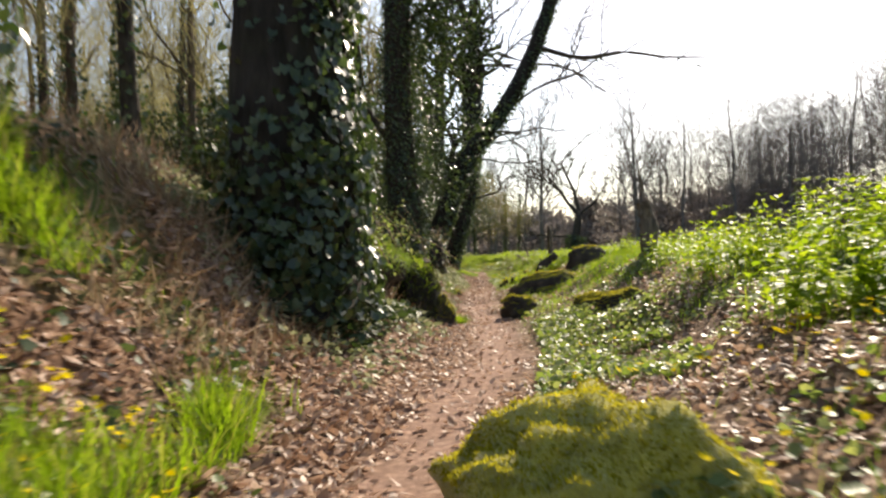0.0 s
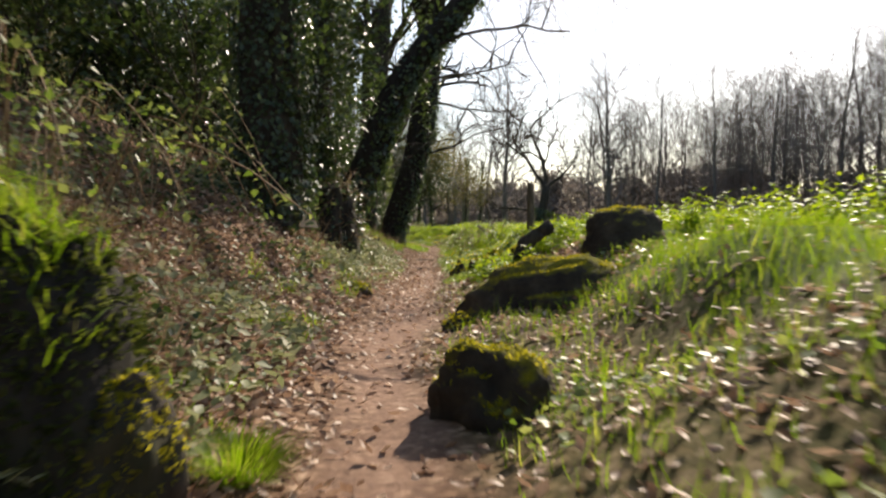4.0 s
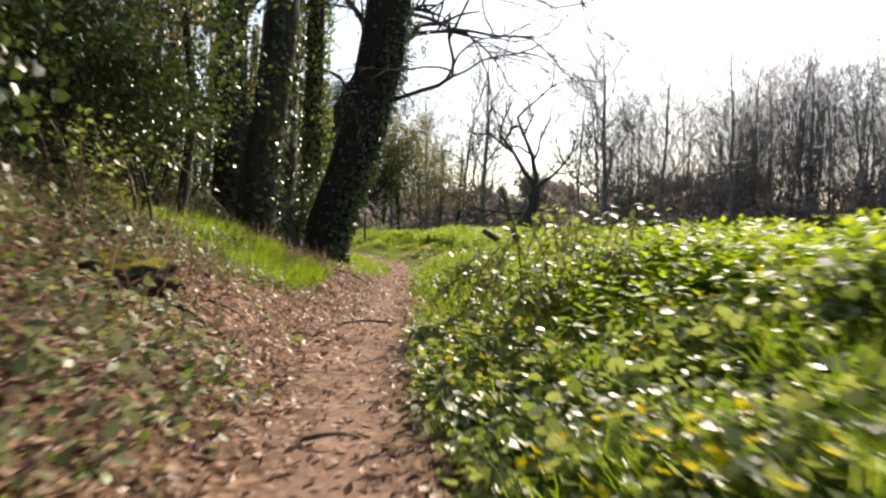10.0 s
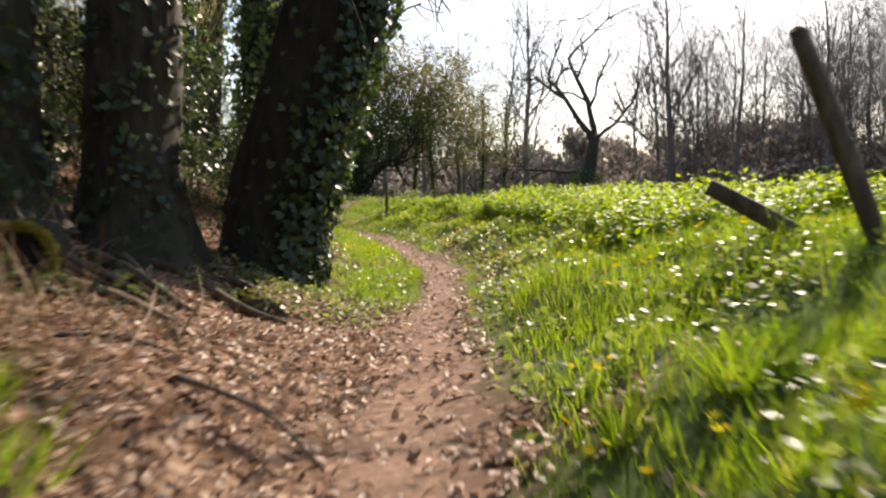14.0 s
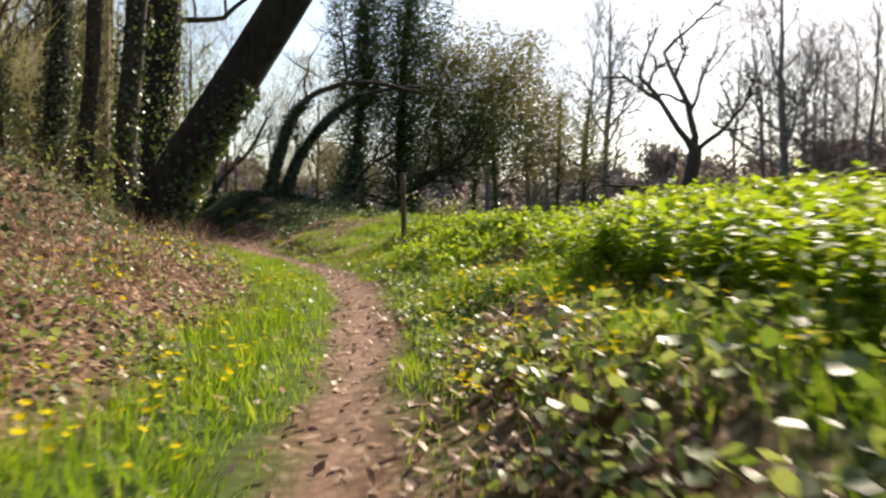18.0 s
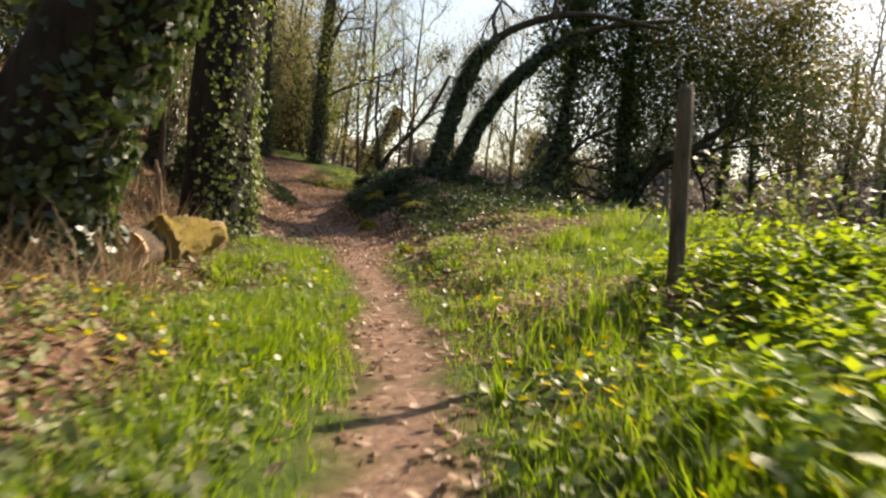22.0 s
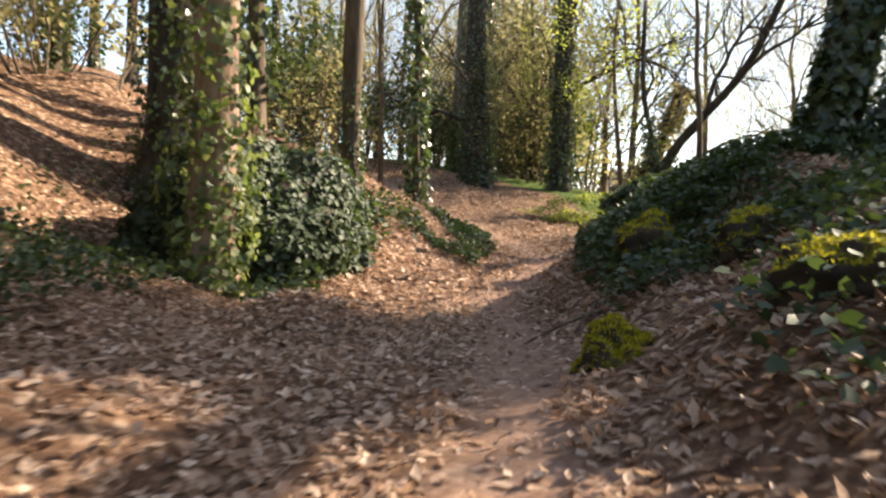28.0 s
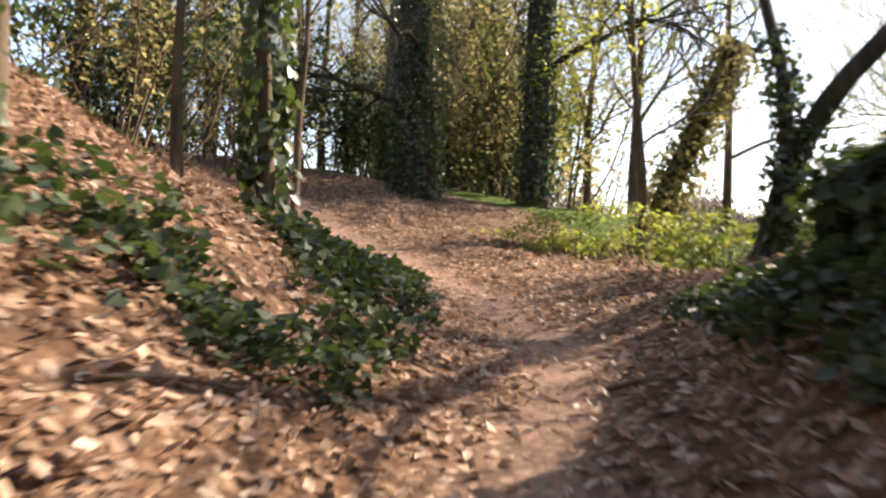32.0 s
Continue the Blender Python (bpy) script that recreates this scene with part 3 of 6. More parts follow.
def strewn(n, s0, s1, d0, d1):
    """n random places along a stretch of the line, between two distances from it; with their height, stretch and distance."""
    t = rng.uniform(s0, s1, n)
    k = np.clip(np.searchsorted(line[:, 1], t) - 1, 0, len(line) - 2)
    f = ((t - line[k, 1]) / (line[k + 1, 1] - line[k, 1]))[:, None]
    c = line[k, :2] * (1 - f) + line[k + 1, :2] * f
    u = seg[k] / seg_len[k][:, None]
    d = rng.uniform(d0, d1, n)
    x, y = c[:, 0] + u[:, 1] * d, c[:, 1] - u[:, 0] * d
    h, s, dd = height(x, y, True)
    return np.stack([x, y, h], -1), s, dd


def stuff(name, sets, mat, label, category):
    """One object of many small pieces."""
    vs, fs, n = [], [], 0
    for v, f in sets:
        vs.append(v)
        fs.append(f + n)
        n += len(v)
    me = mesh_tris(name, np.concatenate(vs), np.concatenate(fs), [mat])
    return tagged(new(name, me), label, category, kind="stuff")


# ---------------- trees ----------------
def on_limb(pts, radii, n, t0, t1, out, seed, side=None):
    """n places round a limb, between two parts of its length; with the way outwards. side: the way the leaves crowd to, above a height."""
    r = np.random.default_rng(seed)
    t = r.uniform(t0, t1, n) * (len(pts) - 1 - 1e-6)
    i = t.astype(int)
    f = (t - i)[:, None]
    c = pts[i] * (1 - f) + pts[i + 1] * f
    rad = radii[i] * (1 - f[:, 0]) + radii[i + 1] * f[:, 0]
    tan = pts[i + 1] - pts[i]
    tan /= np.linalg.norm(tan, axis=1)[:, None]
    ref = np.array([[0.31, 0.9, 0.1]])
    u = np.cross(tan, ref)
    u /= np.linalg.norm(u, axis=1)[:, None]
    w = np.cross(tan, u)
    ang = r.uniform(0, 2 * math.pi, n)
    normal = np.cos(ang)[:, None] * u + np.sin(ang)[:, None] * w
    lump = 0.35 + 1.3 * value_noise(ang * 1.6 + seed, t * 1.1, 1.0, seed)
    p = c + normal * (rad * 0.98 + out * lump * r.uniform(0.25, 1, n))[:, None]
    if side:
        lean_to = normal[:, 0] * side[0] + normal[:, 1] * side[1]
        ok = (lean_to + r.normal(0, .22, n) > .1) | (p[:, 2] < side[2] * r.uniform(.5, 1.3, n)) | (r.uniform(0, 1, n) < .06)
        p, normal = p[ok], normal[ok]
    return p, normal


def ivy_leaves(pts, radii, n, t0=0.0, t1=1.0, out=0.16, size=(0.05, 0.10), seed=1, side=None):
    r = np.random.default_rng(seed + 100)
    p, nm = on_limb(pts, radii, n, t0, t1, out, seed, side)
    n = len(p)
    rot = facing(nm + r.normal(0, 0.45, (n, 3)) + np.array([0, 0, 0.25]), math.pi + r.normal(0, 0.7, n))
    return spread(IVY, p, rot, r.uniform(*size, n))


def grow(tubes, start, way, length, radius, depth, r, droop=0.0, sides=5, wild=0.35, fork=3):
    """Branches that fork into ever thinner ones."""
    k = 8 if depth > 1 else (5 if depth > 0 else 3)
    pts = [np.array(start, float)]
    d = np.array(way, float)
    for i in range(k - 1):
        d = d + r.normal(0, wild * 0.35, 3) + np.array([0, 0, -droop])
        d /= np.linalg.norm(d)
        pts.append(pts[-1] + d * length / (k - 1))
    pts = np.array(pts)
    tubes.limb(pts, np.linspace(radius, radius * 0.45, k), max(3, sides), caps=depth > 0)
    if depth <= 0:
        return
    for i in range(fork + int(r.integers(0, 2))):
        t = r.uniform(0.3, 1.0)
        at = pts[0] + 0 * d
        j = min(int(t * (k - 1)), k - 2)
        at = pts[j] + (pts[j + 1] - pts[j]) * (t * (k - 1) - j)
        side = r.normal(0, 1, 3)
        side -= side.dot(d) * d
        side /= np.linalg.norm(side) + 1e-9
        way2 = d * 0.75 + side * r.uniform(0.5, 0.95) + np.array([0, 0, 0.1 - droop])
        way2 /= np.linalg.norm(way2)
        grow(tubes, at, way2, length * r.uniform(0.45, 0.7), radius * 0.5, depth - 1, r, droop, sides - 1, wild, fork)


def bare_tree(name, label, tall, r0, seed, place=(0, 0, 0), low=0.3, reach=0.32, bark=None, lean=(0, 0), depth=2, count=9, group="", ivy=0, twig=None, fork=3, rise=(0.55, 1.2), sides=4):
    """A leafless tree: a tapered trunk, limbs and twigs, with ivy up its trunk if asked."""
    r = np.random.default_rng(seed)
    th = thing(name, label, "tree", place, group)
    k = 9
    z = np.linspace(-0.3, tall * 0.93, k)
    pts = np.stack([lean[0] * z + np.cumsum(r.normal(0, 0.012 * tall, k)) * np.linspace(0, 1, k), lean[1] * z + np.cumsum(r.normal(0, 0.012 * tall, k)) * np.linspace(0, 1, k), z], -1)
    rad = r0 * np.linspace(1, 0.14, k) ** 0.9
    tr = part("trunk", Tubes().limb(pts, rad, 9, 0.06, seed, 0.25).mesh("trunk", [bark or BARK_GREY]), th)
    tb = Tubes()
    for i in range(count):
        t = low + (1 - low) * (i + r.uniform(0, 0.9)) / count
        t = min(t, 0.98)
        j = min(int(t * (k - 1)), k - 2)
        at = pts[j] + (pts[j + 1] - pts[j]) * (t * (k - 1) - j)
        ang = i * 2.4 + r.uniform(-0.5, 0.5)
        up = r.uniform(*rise)
        w = np.array([math.cos(ang), math.sin(ang), up])
        grow(tb, at, w / np.linalg.norm(w), tall * reach * (1.25 - 0.7 * t), rad[j] * 0.5, depth, r, -0.05, sides, 0.5, fork)
    part("branchwork", tb.mesh("branchwork", [twig or TWIG]), th, "", "stuff")
    if ivy:
        v, f = ivy_leaves(pts, rad, ivy, 0.0, 0.7, 0.22, (0.08, 0.15), seed)
        part("ivy", mesh_tris("ivy", v, f, [IVYLEAF]), tr, "glossy dark green ivy", "stuff")
    return th


def twig_haze(th, tall, wide, n, seed, low=.3, thick=(.02, .045), mat=None):
    """The finest twigs of a leafless crown, as thin slivers that point up and out."""
    r = np.random.default_rng(seed)
    t = r.uniform(low, 1.05, n)
    a = r.uniform(0, 6.28, n)
    q = wide * np.sqrt(r.uniform(0, 1, n)) * (.35 + .75 * np.sin(np.clip((t - low) / (1.1 - low), 0, 1) * math.pi))
    p = np.stack([np.cos(a) * q, np.sin(a) * q, t * tall * .95], -1)
    way = np.stack([np.cos(a) * .45, np.sin(a) * .45, np.ones(n)], -1) + r.normal(0, .35, (n, 3))
    h = r.uniform(.45, 1.1, n)
    part("twigwork", mesh_tris("twigwork", *spread(BLADE, p, facing(way, r.uniform(0, 6.28, n)), np.stack([r.uniform(*thick, n), h * .6, h], -1)), [mat or TWIG]), th, "", "stuff")


def ivy_tree(name, label, line_pts, r0, r1, leaves, seed, out=0.2, size=(0.06, 0.11), limbs=(), span=(0.0, 1.0), bark=None, flare=0.35, droop=0.0, n=14, category="tree", twigs=2, foliage=None, side=None):
    """A trunk along a bent line, clad in ivy, with bare limbs. limbs: part of its length, way, length, radius."""
    base = np.array(line_pts[0], float)
    th = thing(name, label, category, tuple(base))
    pts = curve_pts(line_pts, n) - base
    rad = np.linspace(r0, r1, n)
    tr = part("trunk", Tubes().limb(pts, rad, 14, 0.09, seed, flare).mesh("trunk", [bark or BARK]), th)
    if leaves:
        v, f = ivy_leaves(pts, rad, leaves, span[0], span[1], out, size, seed, side)
        part("ivy", mesh_tris("ivy", v, f, [foliage or IVYLEAF]), tr, "glossy ivy leaves" if foliage else "glossy dark green ivy leaves", "stuff")
    r = np.random.default_rng(seed)
    for t, way, length, radius in limbs:
        j = min(int(t * (n - 1)), n - 2)
        tb = Tubes()
        w = np.array(way, float)
        grow(tb, pts[j] + (pts[j + 1] - pts[j]) * (t * (n - 1) - j), w / np.linalg.norm(w), length, radius, twigs, r, droop, 6, 0.6, 4)
        part("limb", tb.mesh("limb", [BARK]), th)
    if r1 >= .2 and pts[-1][2] > 7 and base[1] < 80:
        tb = Tubes()
        up = pts[-1] - pts[-2]
        up /= np.linalg.norm(up)
        for i in range(4):
            a = i * 1.57 + r.uniform(-.4, .4)
            w = up + np.array([math.cos(a), math.sin(a), .2]) * (.25 + .15 * i)
            grow(tb, pts[-1] - up * .15 * i, w / np.linalg.norm(w), 4.6 - .4 * i, r1 * (.8 - .1 * i), 2, r, -.03, 6, .5, 4)
        part("branchwork", tb.mesh("branchwork", [bark or BARK]), th, "", "stuff")
    return th


def crown(th, name, centre, radii, n, mat, size, seed, label=""):
    """A loose crown of leaves in clumps, with gaps."""
    r = np.random.default_rng(seed)
    clumps = r.normal(0, 0.45, (max(8, n // 90), 3))
    clumps /= np.maximum(1, np.linalg.norm(clumps, axis=1))[:, None]
    c = clumps[r.integers(0, len(clumps), n)] + r.normal(0, 0.13, (n, 3))
    p = np.array(centre) + c * np.array(radii)
    rot = turns(r.uniform(0, 6.28, n), r.uniform(-0.9, 0.9, n), r.uniform(-0.9, 0.9, n))
    v, f = spread(SIMPLE, p, rot, r.uniform(*size, n))
    return part(name, mesh_tris(name, v, f, [mat]), th, label, "stuff")


def g(x, y, up=0.0):
    return (x, y, ground_z(x, y) + up)


def raised(x, y, pts):
    """A line of offsets from the ground at a place, sunk a little at its foot."""
    z = ground_z(x, y) - 0.15
    return [(x + a, y + b, z + c) for a, b, c in pts]


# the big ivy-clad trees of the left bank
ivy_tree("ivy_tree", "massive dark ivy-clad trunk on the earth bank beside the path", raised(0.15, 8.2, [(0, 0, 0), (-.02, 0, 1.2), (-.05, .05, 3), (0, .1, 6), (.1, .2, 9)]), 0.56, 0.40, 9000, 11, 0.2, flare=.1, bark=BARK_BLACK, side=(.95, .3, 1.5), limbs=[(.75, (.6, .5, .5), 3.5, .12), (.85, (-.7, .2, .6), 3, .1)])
big = ivy_tree("ivy_tree", "thick upright trunk buried in dark ivy on the bank", raised(0.0, 20.3, [(0, 0, 0), (.05, 0, 1.5), (0, .1, 4), (.1, 0, 8.5)]), 0.45, 0.3, 6500, 12, 0.24, (0.05, 0.085), limbs=[(.5, (-.5, -.3, .7), 2.5, .1), (.8, (.3, .2, .8), 2.5, .1)])
crown(big, "ivy_crown", (1.0, 0, 5.4), (1.6, 1.3, 3.4), 6500, IVYLEAF, (.08, .14), 46, "hanging dark ivy")
lean1 = ivy_tree("leaning_tree", "dark tree trunk leaning over the path from the bank", raised(0.15, 26.2, [(0, 0, 0), (.2, 0, .35), (.47, 0, .9), (.85, 0, 1.75), (1.2, 0, 2.8), (1.85, 0, 3.8), (2.8, .1, 5.0), (3.8, .2, 6.8), (4.8, .3, 9.5)]), 0.36, 0.22, 4400, 13, 0.1, span=(.04, 1), bark=BARK_BLACK, flare=.12, side=(.9, -.2, .7), limbs=[(.62, (.9, -.1, .3), 3.2, .04), (.75, (.9, -.1, .4), 4, .05), (.85, (.8, .3, .4), 3.5, .05), (.95, (-.3, .3, .8), 3, .08)], droop=0.03, twigs=3, n=18)
reach = Tubes().limb(curve_pts([(3.9, .2, 7.1), (5.2, -.9, 6.35), (6.4, -1.9, 6.2), (8.0, -.6, 6.35), (10.2, 1.0, 6.7)], 16), np.linspace(.09, .02, 16), 6, .1, 7)
for a, b, up in ((6.4, 7.6, .55), (7.2, 8.6, -.35), (8.4, 9.6, .6), (9.2, 10.3, -.3), (5.6, 6.5, -.5)):
    y0 = -1.9 + (a - 6.4) * .8 if a > 6.4 else -1.4
    reach.limb(curve_pts([(a, y0, 6.3), ((a + b) / 2, y0 + .2, 6.35 + up * .6), (b, y0 + .5, 6.4 + up)], 6), np.linspace(.025, .008, 6), 4, .15, 3)
part("long_limb", reach.mesh("long_limb", [BARK]), lean1, "long thin bare limb reaching over the meadow")
crown(lean1, "ivy_crown", (1.5, .5, 3.6), (.7, .8, 2.2), 1200, IVYLEAF, (.06, .1), 48, "hanging dark ivy")
big = ivy_tree("ivy_tree", "upright ivy-covered trunk behind the leaning tree", raised(-0.7, 28.5, [(0, 0, 0), (.1, 0, 2), (.2, .1, 5), (.2, .2, 9)]), 0.38, 0.26, 6000, 14, 0.55, (0.06, 0.11), limbs=[(.6, (-.5, .2, .7), 2.5, .09)])
crown(big, "ivy_crown", (.3, 0, 5.6), (1.4, 1.3, 3.2), 3600, IVYLEAF, (.07, .12), 47, "hanging dark ivy")
ivy_tree("ivy_tree", "slender dark trunk with ivy at the top of the bank", raised(-0.1, 37.3, [(0, 0, 0), (.1, 0, 1.5), (.35, .1, 4), (.6, .1, 9)]), 0.34, 0.24, 1500, 15, 0.12, side=(.9, -.3, .4), limbs=[(.85, (.95, -.25, .4), 7, .07), (.75, (.9, -.4, .35), 5, .06), (.7, (-.6, .3, .7), 3, .1)], droop=0.02, twigs=3)
ivy_tree("ivy_tree", "stout brown trunk with bare roots and a few ivy runners", raised(-1.35, 41.2, [(0, 0, 0), (0, 0, 1.5), (-.1, .1, 4), (-.1, .2, 9)]), 0.42, 0.3, 1500, 171, 0.2, bark=BARK, flare=.6)
ivy_tree("ivy_tree", "brown trunk with pale ivy runners beside other trunks", raised(-0.6, 42.2, [(0, 0, 0), (.05, 0, 2), (.15, .1, 5), (.2, .2, 9)]), 0.46, 0.32, 1500, 16, 0.14, bark=BARK, flare=.6, side=(.9, -.4, .3))
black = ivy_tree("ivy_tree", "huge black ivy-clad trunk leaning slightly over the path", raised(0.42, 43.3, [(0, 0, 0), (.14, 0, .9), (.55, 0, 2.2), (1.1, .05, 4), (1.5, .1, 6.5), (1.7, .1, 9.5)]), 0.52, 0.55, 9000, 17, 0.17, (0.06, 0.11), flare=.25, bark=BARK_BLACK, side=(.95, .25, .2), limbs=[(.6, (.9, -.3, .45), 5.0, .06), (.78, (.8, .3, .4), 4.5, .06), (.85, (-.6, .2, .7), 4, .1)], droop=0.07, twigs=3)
crown(black, "ivy_crown", (1.75, 0, 5.0), (.8, .8, 1.6), 1100, IVYLEAF, (.06, .1), 49, "hanging dark ivy")
ivy_tree("ivy_tree", "ivy-covered trunk with pale glossy leaves beside the path", raised(-0.35, 46.6, [(0, 0, 0), (.05, 0, 1.5), (.1, 0, 4), (.1, .1, 8)]), 0.34, 0.26, 5000, 18, 0.3, (0.07, 0.12), foliage=PALEIVY, limbs=[(.7, (-.5, .3, .7), 2.5, .09)])
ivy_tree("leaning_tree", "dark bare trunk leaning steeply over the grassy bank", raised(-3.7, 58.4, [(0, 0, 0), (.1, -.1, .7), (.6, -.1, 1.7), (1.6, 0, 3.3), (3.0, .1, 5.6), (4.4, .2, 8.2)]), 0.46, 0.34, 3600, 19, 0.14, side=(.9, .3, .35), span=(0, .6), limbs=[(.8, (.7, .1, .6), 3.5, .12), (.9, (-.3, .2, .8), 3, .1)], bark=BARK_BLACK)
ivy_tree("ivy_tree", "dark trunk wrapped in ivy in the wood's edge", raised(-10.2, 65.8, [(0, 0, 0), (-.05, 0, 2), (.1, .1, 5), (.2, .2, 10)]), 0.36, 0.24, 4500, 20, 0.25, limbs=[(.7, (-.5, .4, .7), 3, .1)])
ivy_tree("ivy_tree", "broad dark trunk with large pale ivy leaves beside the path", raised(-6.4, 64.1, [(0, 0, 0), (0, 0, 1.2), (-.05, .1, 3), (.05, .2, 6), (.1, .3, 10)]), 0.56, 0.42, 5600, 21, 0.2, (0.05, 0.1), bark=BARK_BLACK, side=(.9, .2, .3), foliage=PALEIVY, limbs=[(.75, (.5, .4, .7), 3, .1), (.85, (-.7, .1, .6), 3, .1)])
ivy_tree("ivy_tree", "pinkish-brown trunk with pale ivy round its lower half", raised(-11.3, 70.15, [(0, 0, 0), (.03, .05, 1.5), (.08, .1, 4), (.1, .2, 9)]), 0.25, 0.2, 3000, 22, 0.24, (0.06, 0.11), foliage=PALEIVY, bark=PALEBARK, side=(.5, -.85, 1.9), limbs=[(.7, (-.6, .4, .6), 3, .1)])
ivy_tree("ivy_tree", "dark broad trunk on the bank behind the pale one", raised(-13.4, 70.9, [(0, 0, 0), (0, .1, 2), (-.1, .2, 5), (0, .2, 10)]), 0.42, 0.32, 2600, 27, 0.2, (0.06, 0.11), side=(.8, -.5, .4), limbs=[(.7, (-.6, .4, .6), 3, .1)])
ivy_tree("ivy_tree", "dark upright trunk in the wood's edge behind the leaning one", raised(-4.8, 59.6, [(0, 0, 0), (-.1, 0, 2), (.1, .1, 5), (.3, .2, 10)]), 0.24, 0.18, 1300, 28, 0.14)
ivy_tree("ivy_tree", "thin dark trunk at the top of the leafy bank", raised(-6.6, 63.2, [(-.9, -.6, 0), (-.9, -.6, 2), (-.7, -.5, 5), (-.6, -.4, 10)]), 0.2, 0.15, 600, 29, 0.12)
# the arching pair on the earth mound
arch1 = ivy_tree("arching_tree", "dark ivy-clad trunk arching over from a mound", raised(-6.3, 73.2, [(0, 0, 0), (.19, .1, .95), (.52, .2, 2.25), (1.03, .4, 3.55), (2.05, .7, 4.4), (3.7, 1.1, 4.75), (5.8, 1.6, 4.4)]), 0.21, 0.05, 3600, 23, 0.08, (0.06, 0.11), span=(0, .55), limbs=[(.55, (.1, .2, .9), 2.5, .07), (.75, (.5, .2, .8), 2.5, .07)], n=20)
ivy_tree("arching_tree", "second curved ivy-clad trunk leaning beside the first", raised(-5.9, 73.9, [(0, 0, 0), (.25, .1, .88), (.76, .2, 2.0), (1.72, .4, 3.25), (3.2, .7, 4.3), (5.5, 1.2, 4.7)]), 0.17, 0.06, 4200, 24, 0.1, (0.06, 0.11), span=(0, .8), limbs=[(.6, (.2, .3, .9), 2.5, .06)], n=18)
crown(arch1, "ivy_crown", (.9, .35, 3.3), (1.0, 1.0, 1.2), 1500, IVYLEAF, (.06, .11), 27, "hanging dark ivy")
# trees of the far hedge, seen through the arch
far1 = ivy_tree("ivy_tree", "dark ivy-laden tree at the meadow's far edge", raised(-4.9, 80.0, [(0, 0, 0), (.25, 0, 1.7), (.8, 0, 4.2), (1.1, 0, 8.5), (1.2, 0, 11.5)]), 0.27, 0.1, 5500, 25, 0.65, (0.08, 0.15), limbs=[(.25, (.8, 0, .6), 2.8, .1)])
far2 = ivy_tree("ivy_tree", "forked dark ivy-laden tree at the meadow's far edge", raised(-2.2, 82.0, [(0, 0, 0), (0, 0, 1.7), (-.15, 0, 4.2), (0, 0, 8.5), (.3, 0, 12)]), 0.34, 0.13, 8000, 26, 0.9, (0.08, 0.15), limbs=[(.08, (.75, 0, .8), 4.6, .2), (.2, (.5, .1, .8), 3.6, .14), (.1, (-.5, .1, .8), 3.4, .12)])
crown(far2, "top_crown", (.4, 0, 9.8), (2.6, 2.0, 3.2), 8000, GREENLEAF, (0.1, 0.18), 45, "olive green foliage")
crown(far2, "crown", (2.0, 0, 5.6), (5.0, 2.6, 2.7), 22000, GREENLEAF, (0.1, 0.18), 40, "dark green hanging foliage")
crown(far1, "crown", (.9, 0, 8.0), (1.8, 1.6, 4.0), 9500, GREENLEAF, (0.1, 0.18), 41, "dark green foliage")
crown(far2, "upper_crown", (3.6, 0, 7.8), (3.6, 2.5, 2.4), 9500, BUDLEAF, (0.10, 0.19), 44, "yellow-brown young leaves")
bud = bare_tree("budding_tree", "small tree with yellow-brown young leaves at the meadow's edge", 8.5, 0.2, 42, g(4.2, 88), 0.25, 0.4, BARK_GREY, count=10)
crown(bud, "crown", (0, 0, 6.4), (4.8, 3.4, 3.2), 13000, BUDLEAF, (0.10, 0.19), 43, "sparse yellow-brown young leaves")

for x, y, q, lx in [(.9, 89.2, .17, .12), (2.5, 88.4, .13, -.1), (5.9, 89.3, .15, .05), (7.4, 89.8, .12, .1), (-5.4, 89.8, .16, -.2)]:
    ivy_tree("hedge_tree", "dark slender tree in the row at the meadow's far edge", raised(x, y, [(0, 0, 0), (lx, 0, 2), (lx * 2.5, .1, 5), (lx * 4, .2, 9)]), q, q * .5, 900, 220 + int(x * 3), .3, (.08, .15), limbs=[(.5, (.6, .1, .7), 2.5, .06), (.65, (-.6, 0, .7), 2.5, .06)])

# lone bare trees standing in the meadow
for i, (x, y, tall, r0, lean_x) in enumerate([(1.6, 108, 18, .26, 0), (5.6, 112, 19, .28, .02), (7.3, 118, 17, .2, 0), (10.2, 116, 22, .24, 0), (14.2, 128, 29, .42, 0), (25.7, 108, 25, .42, .02), (-2.5, 112, 17, .25, 0), (-6, 116, 18, .25, 0)]):
    lone = bare_tree("bare_tree", "tall leafless tree at the far side of the meadow", tall, r0, 60 + i, g(x, y), 0.22, 0.24, BARK_GREY, (lean_x, 0), 2, 16, "bare trees beyond the meadow", fork=5, rise=(.6, 1.5))
    twig_haze(lone, tall, tall * .2, 2200, 66 + i, .3, (.012, .03))
forked = thing("forked_tree", "leafless forked tree with ivy round its lower trunk", "tree", g(15.0, 96.3))
fr = np.random.default_rng(70)
ftrunk = np.array([(0, 0, -.4), (-.2, 0, 2), (.3, 0, 4.5), (.6, 0, 6.8)])
part("trunk", Tubes().limb(curve_pts(ftrunk, 8), np.linspace(.62, .42, 8), 10, .08, 3, .3).mesh("trunk", [BARK]), forked)
for way, length, rad in (((-.55, 0, .85), 6.5, .26), ((.25, .1, .97), 8, .28), ((.75, .2, .6), 5.5, .2), ((-.9, 0, .12), 5, .16)):
    tb = Tubes()
    st = np.array([.5, 0, 6.5]) if way[2] > .3 else np.array([-.1, 0, 4.2])
    grow(tb, st, np.array(way) / np.linalg.norm(way), length, rad, 3, fr, -0.03, 6, .45, 4)
    part("limb", tb.mesh("limb", [BARK]), forked)
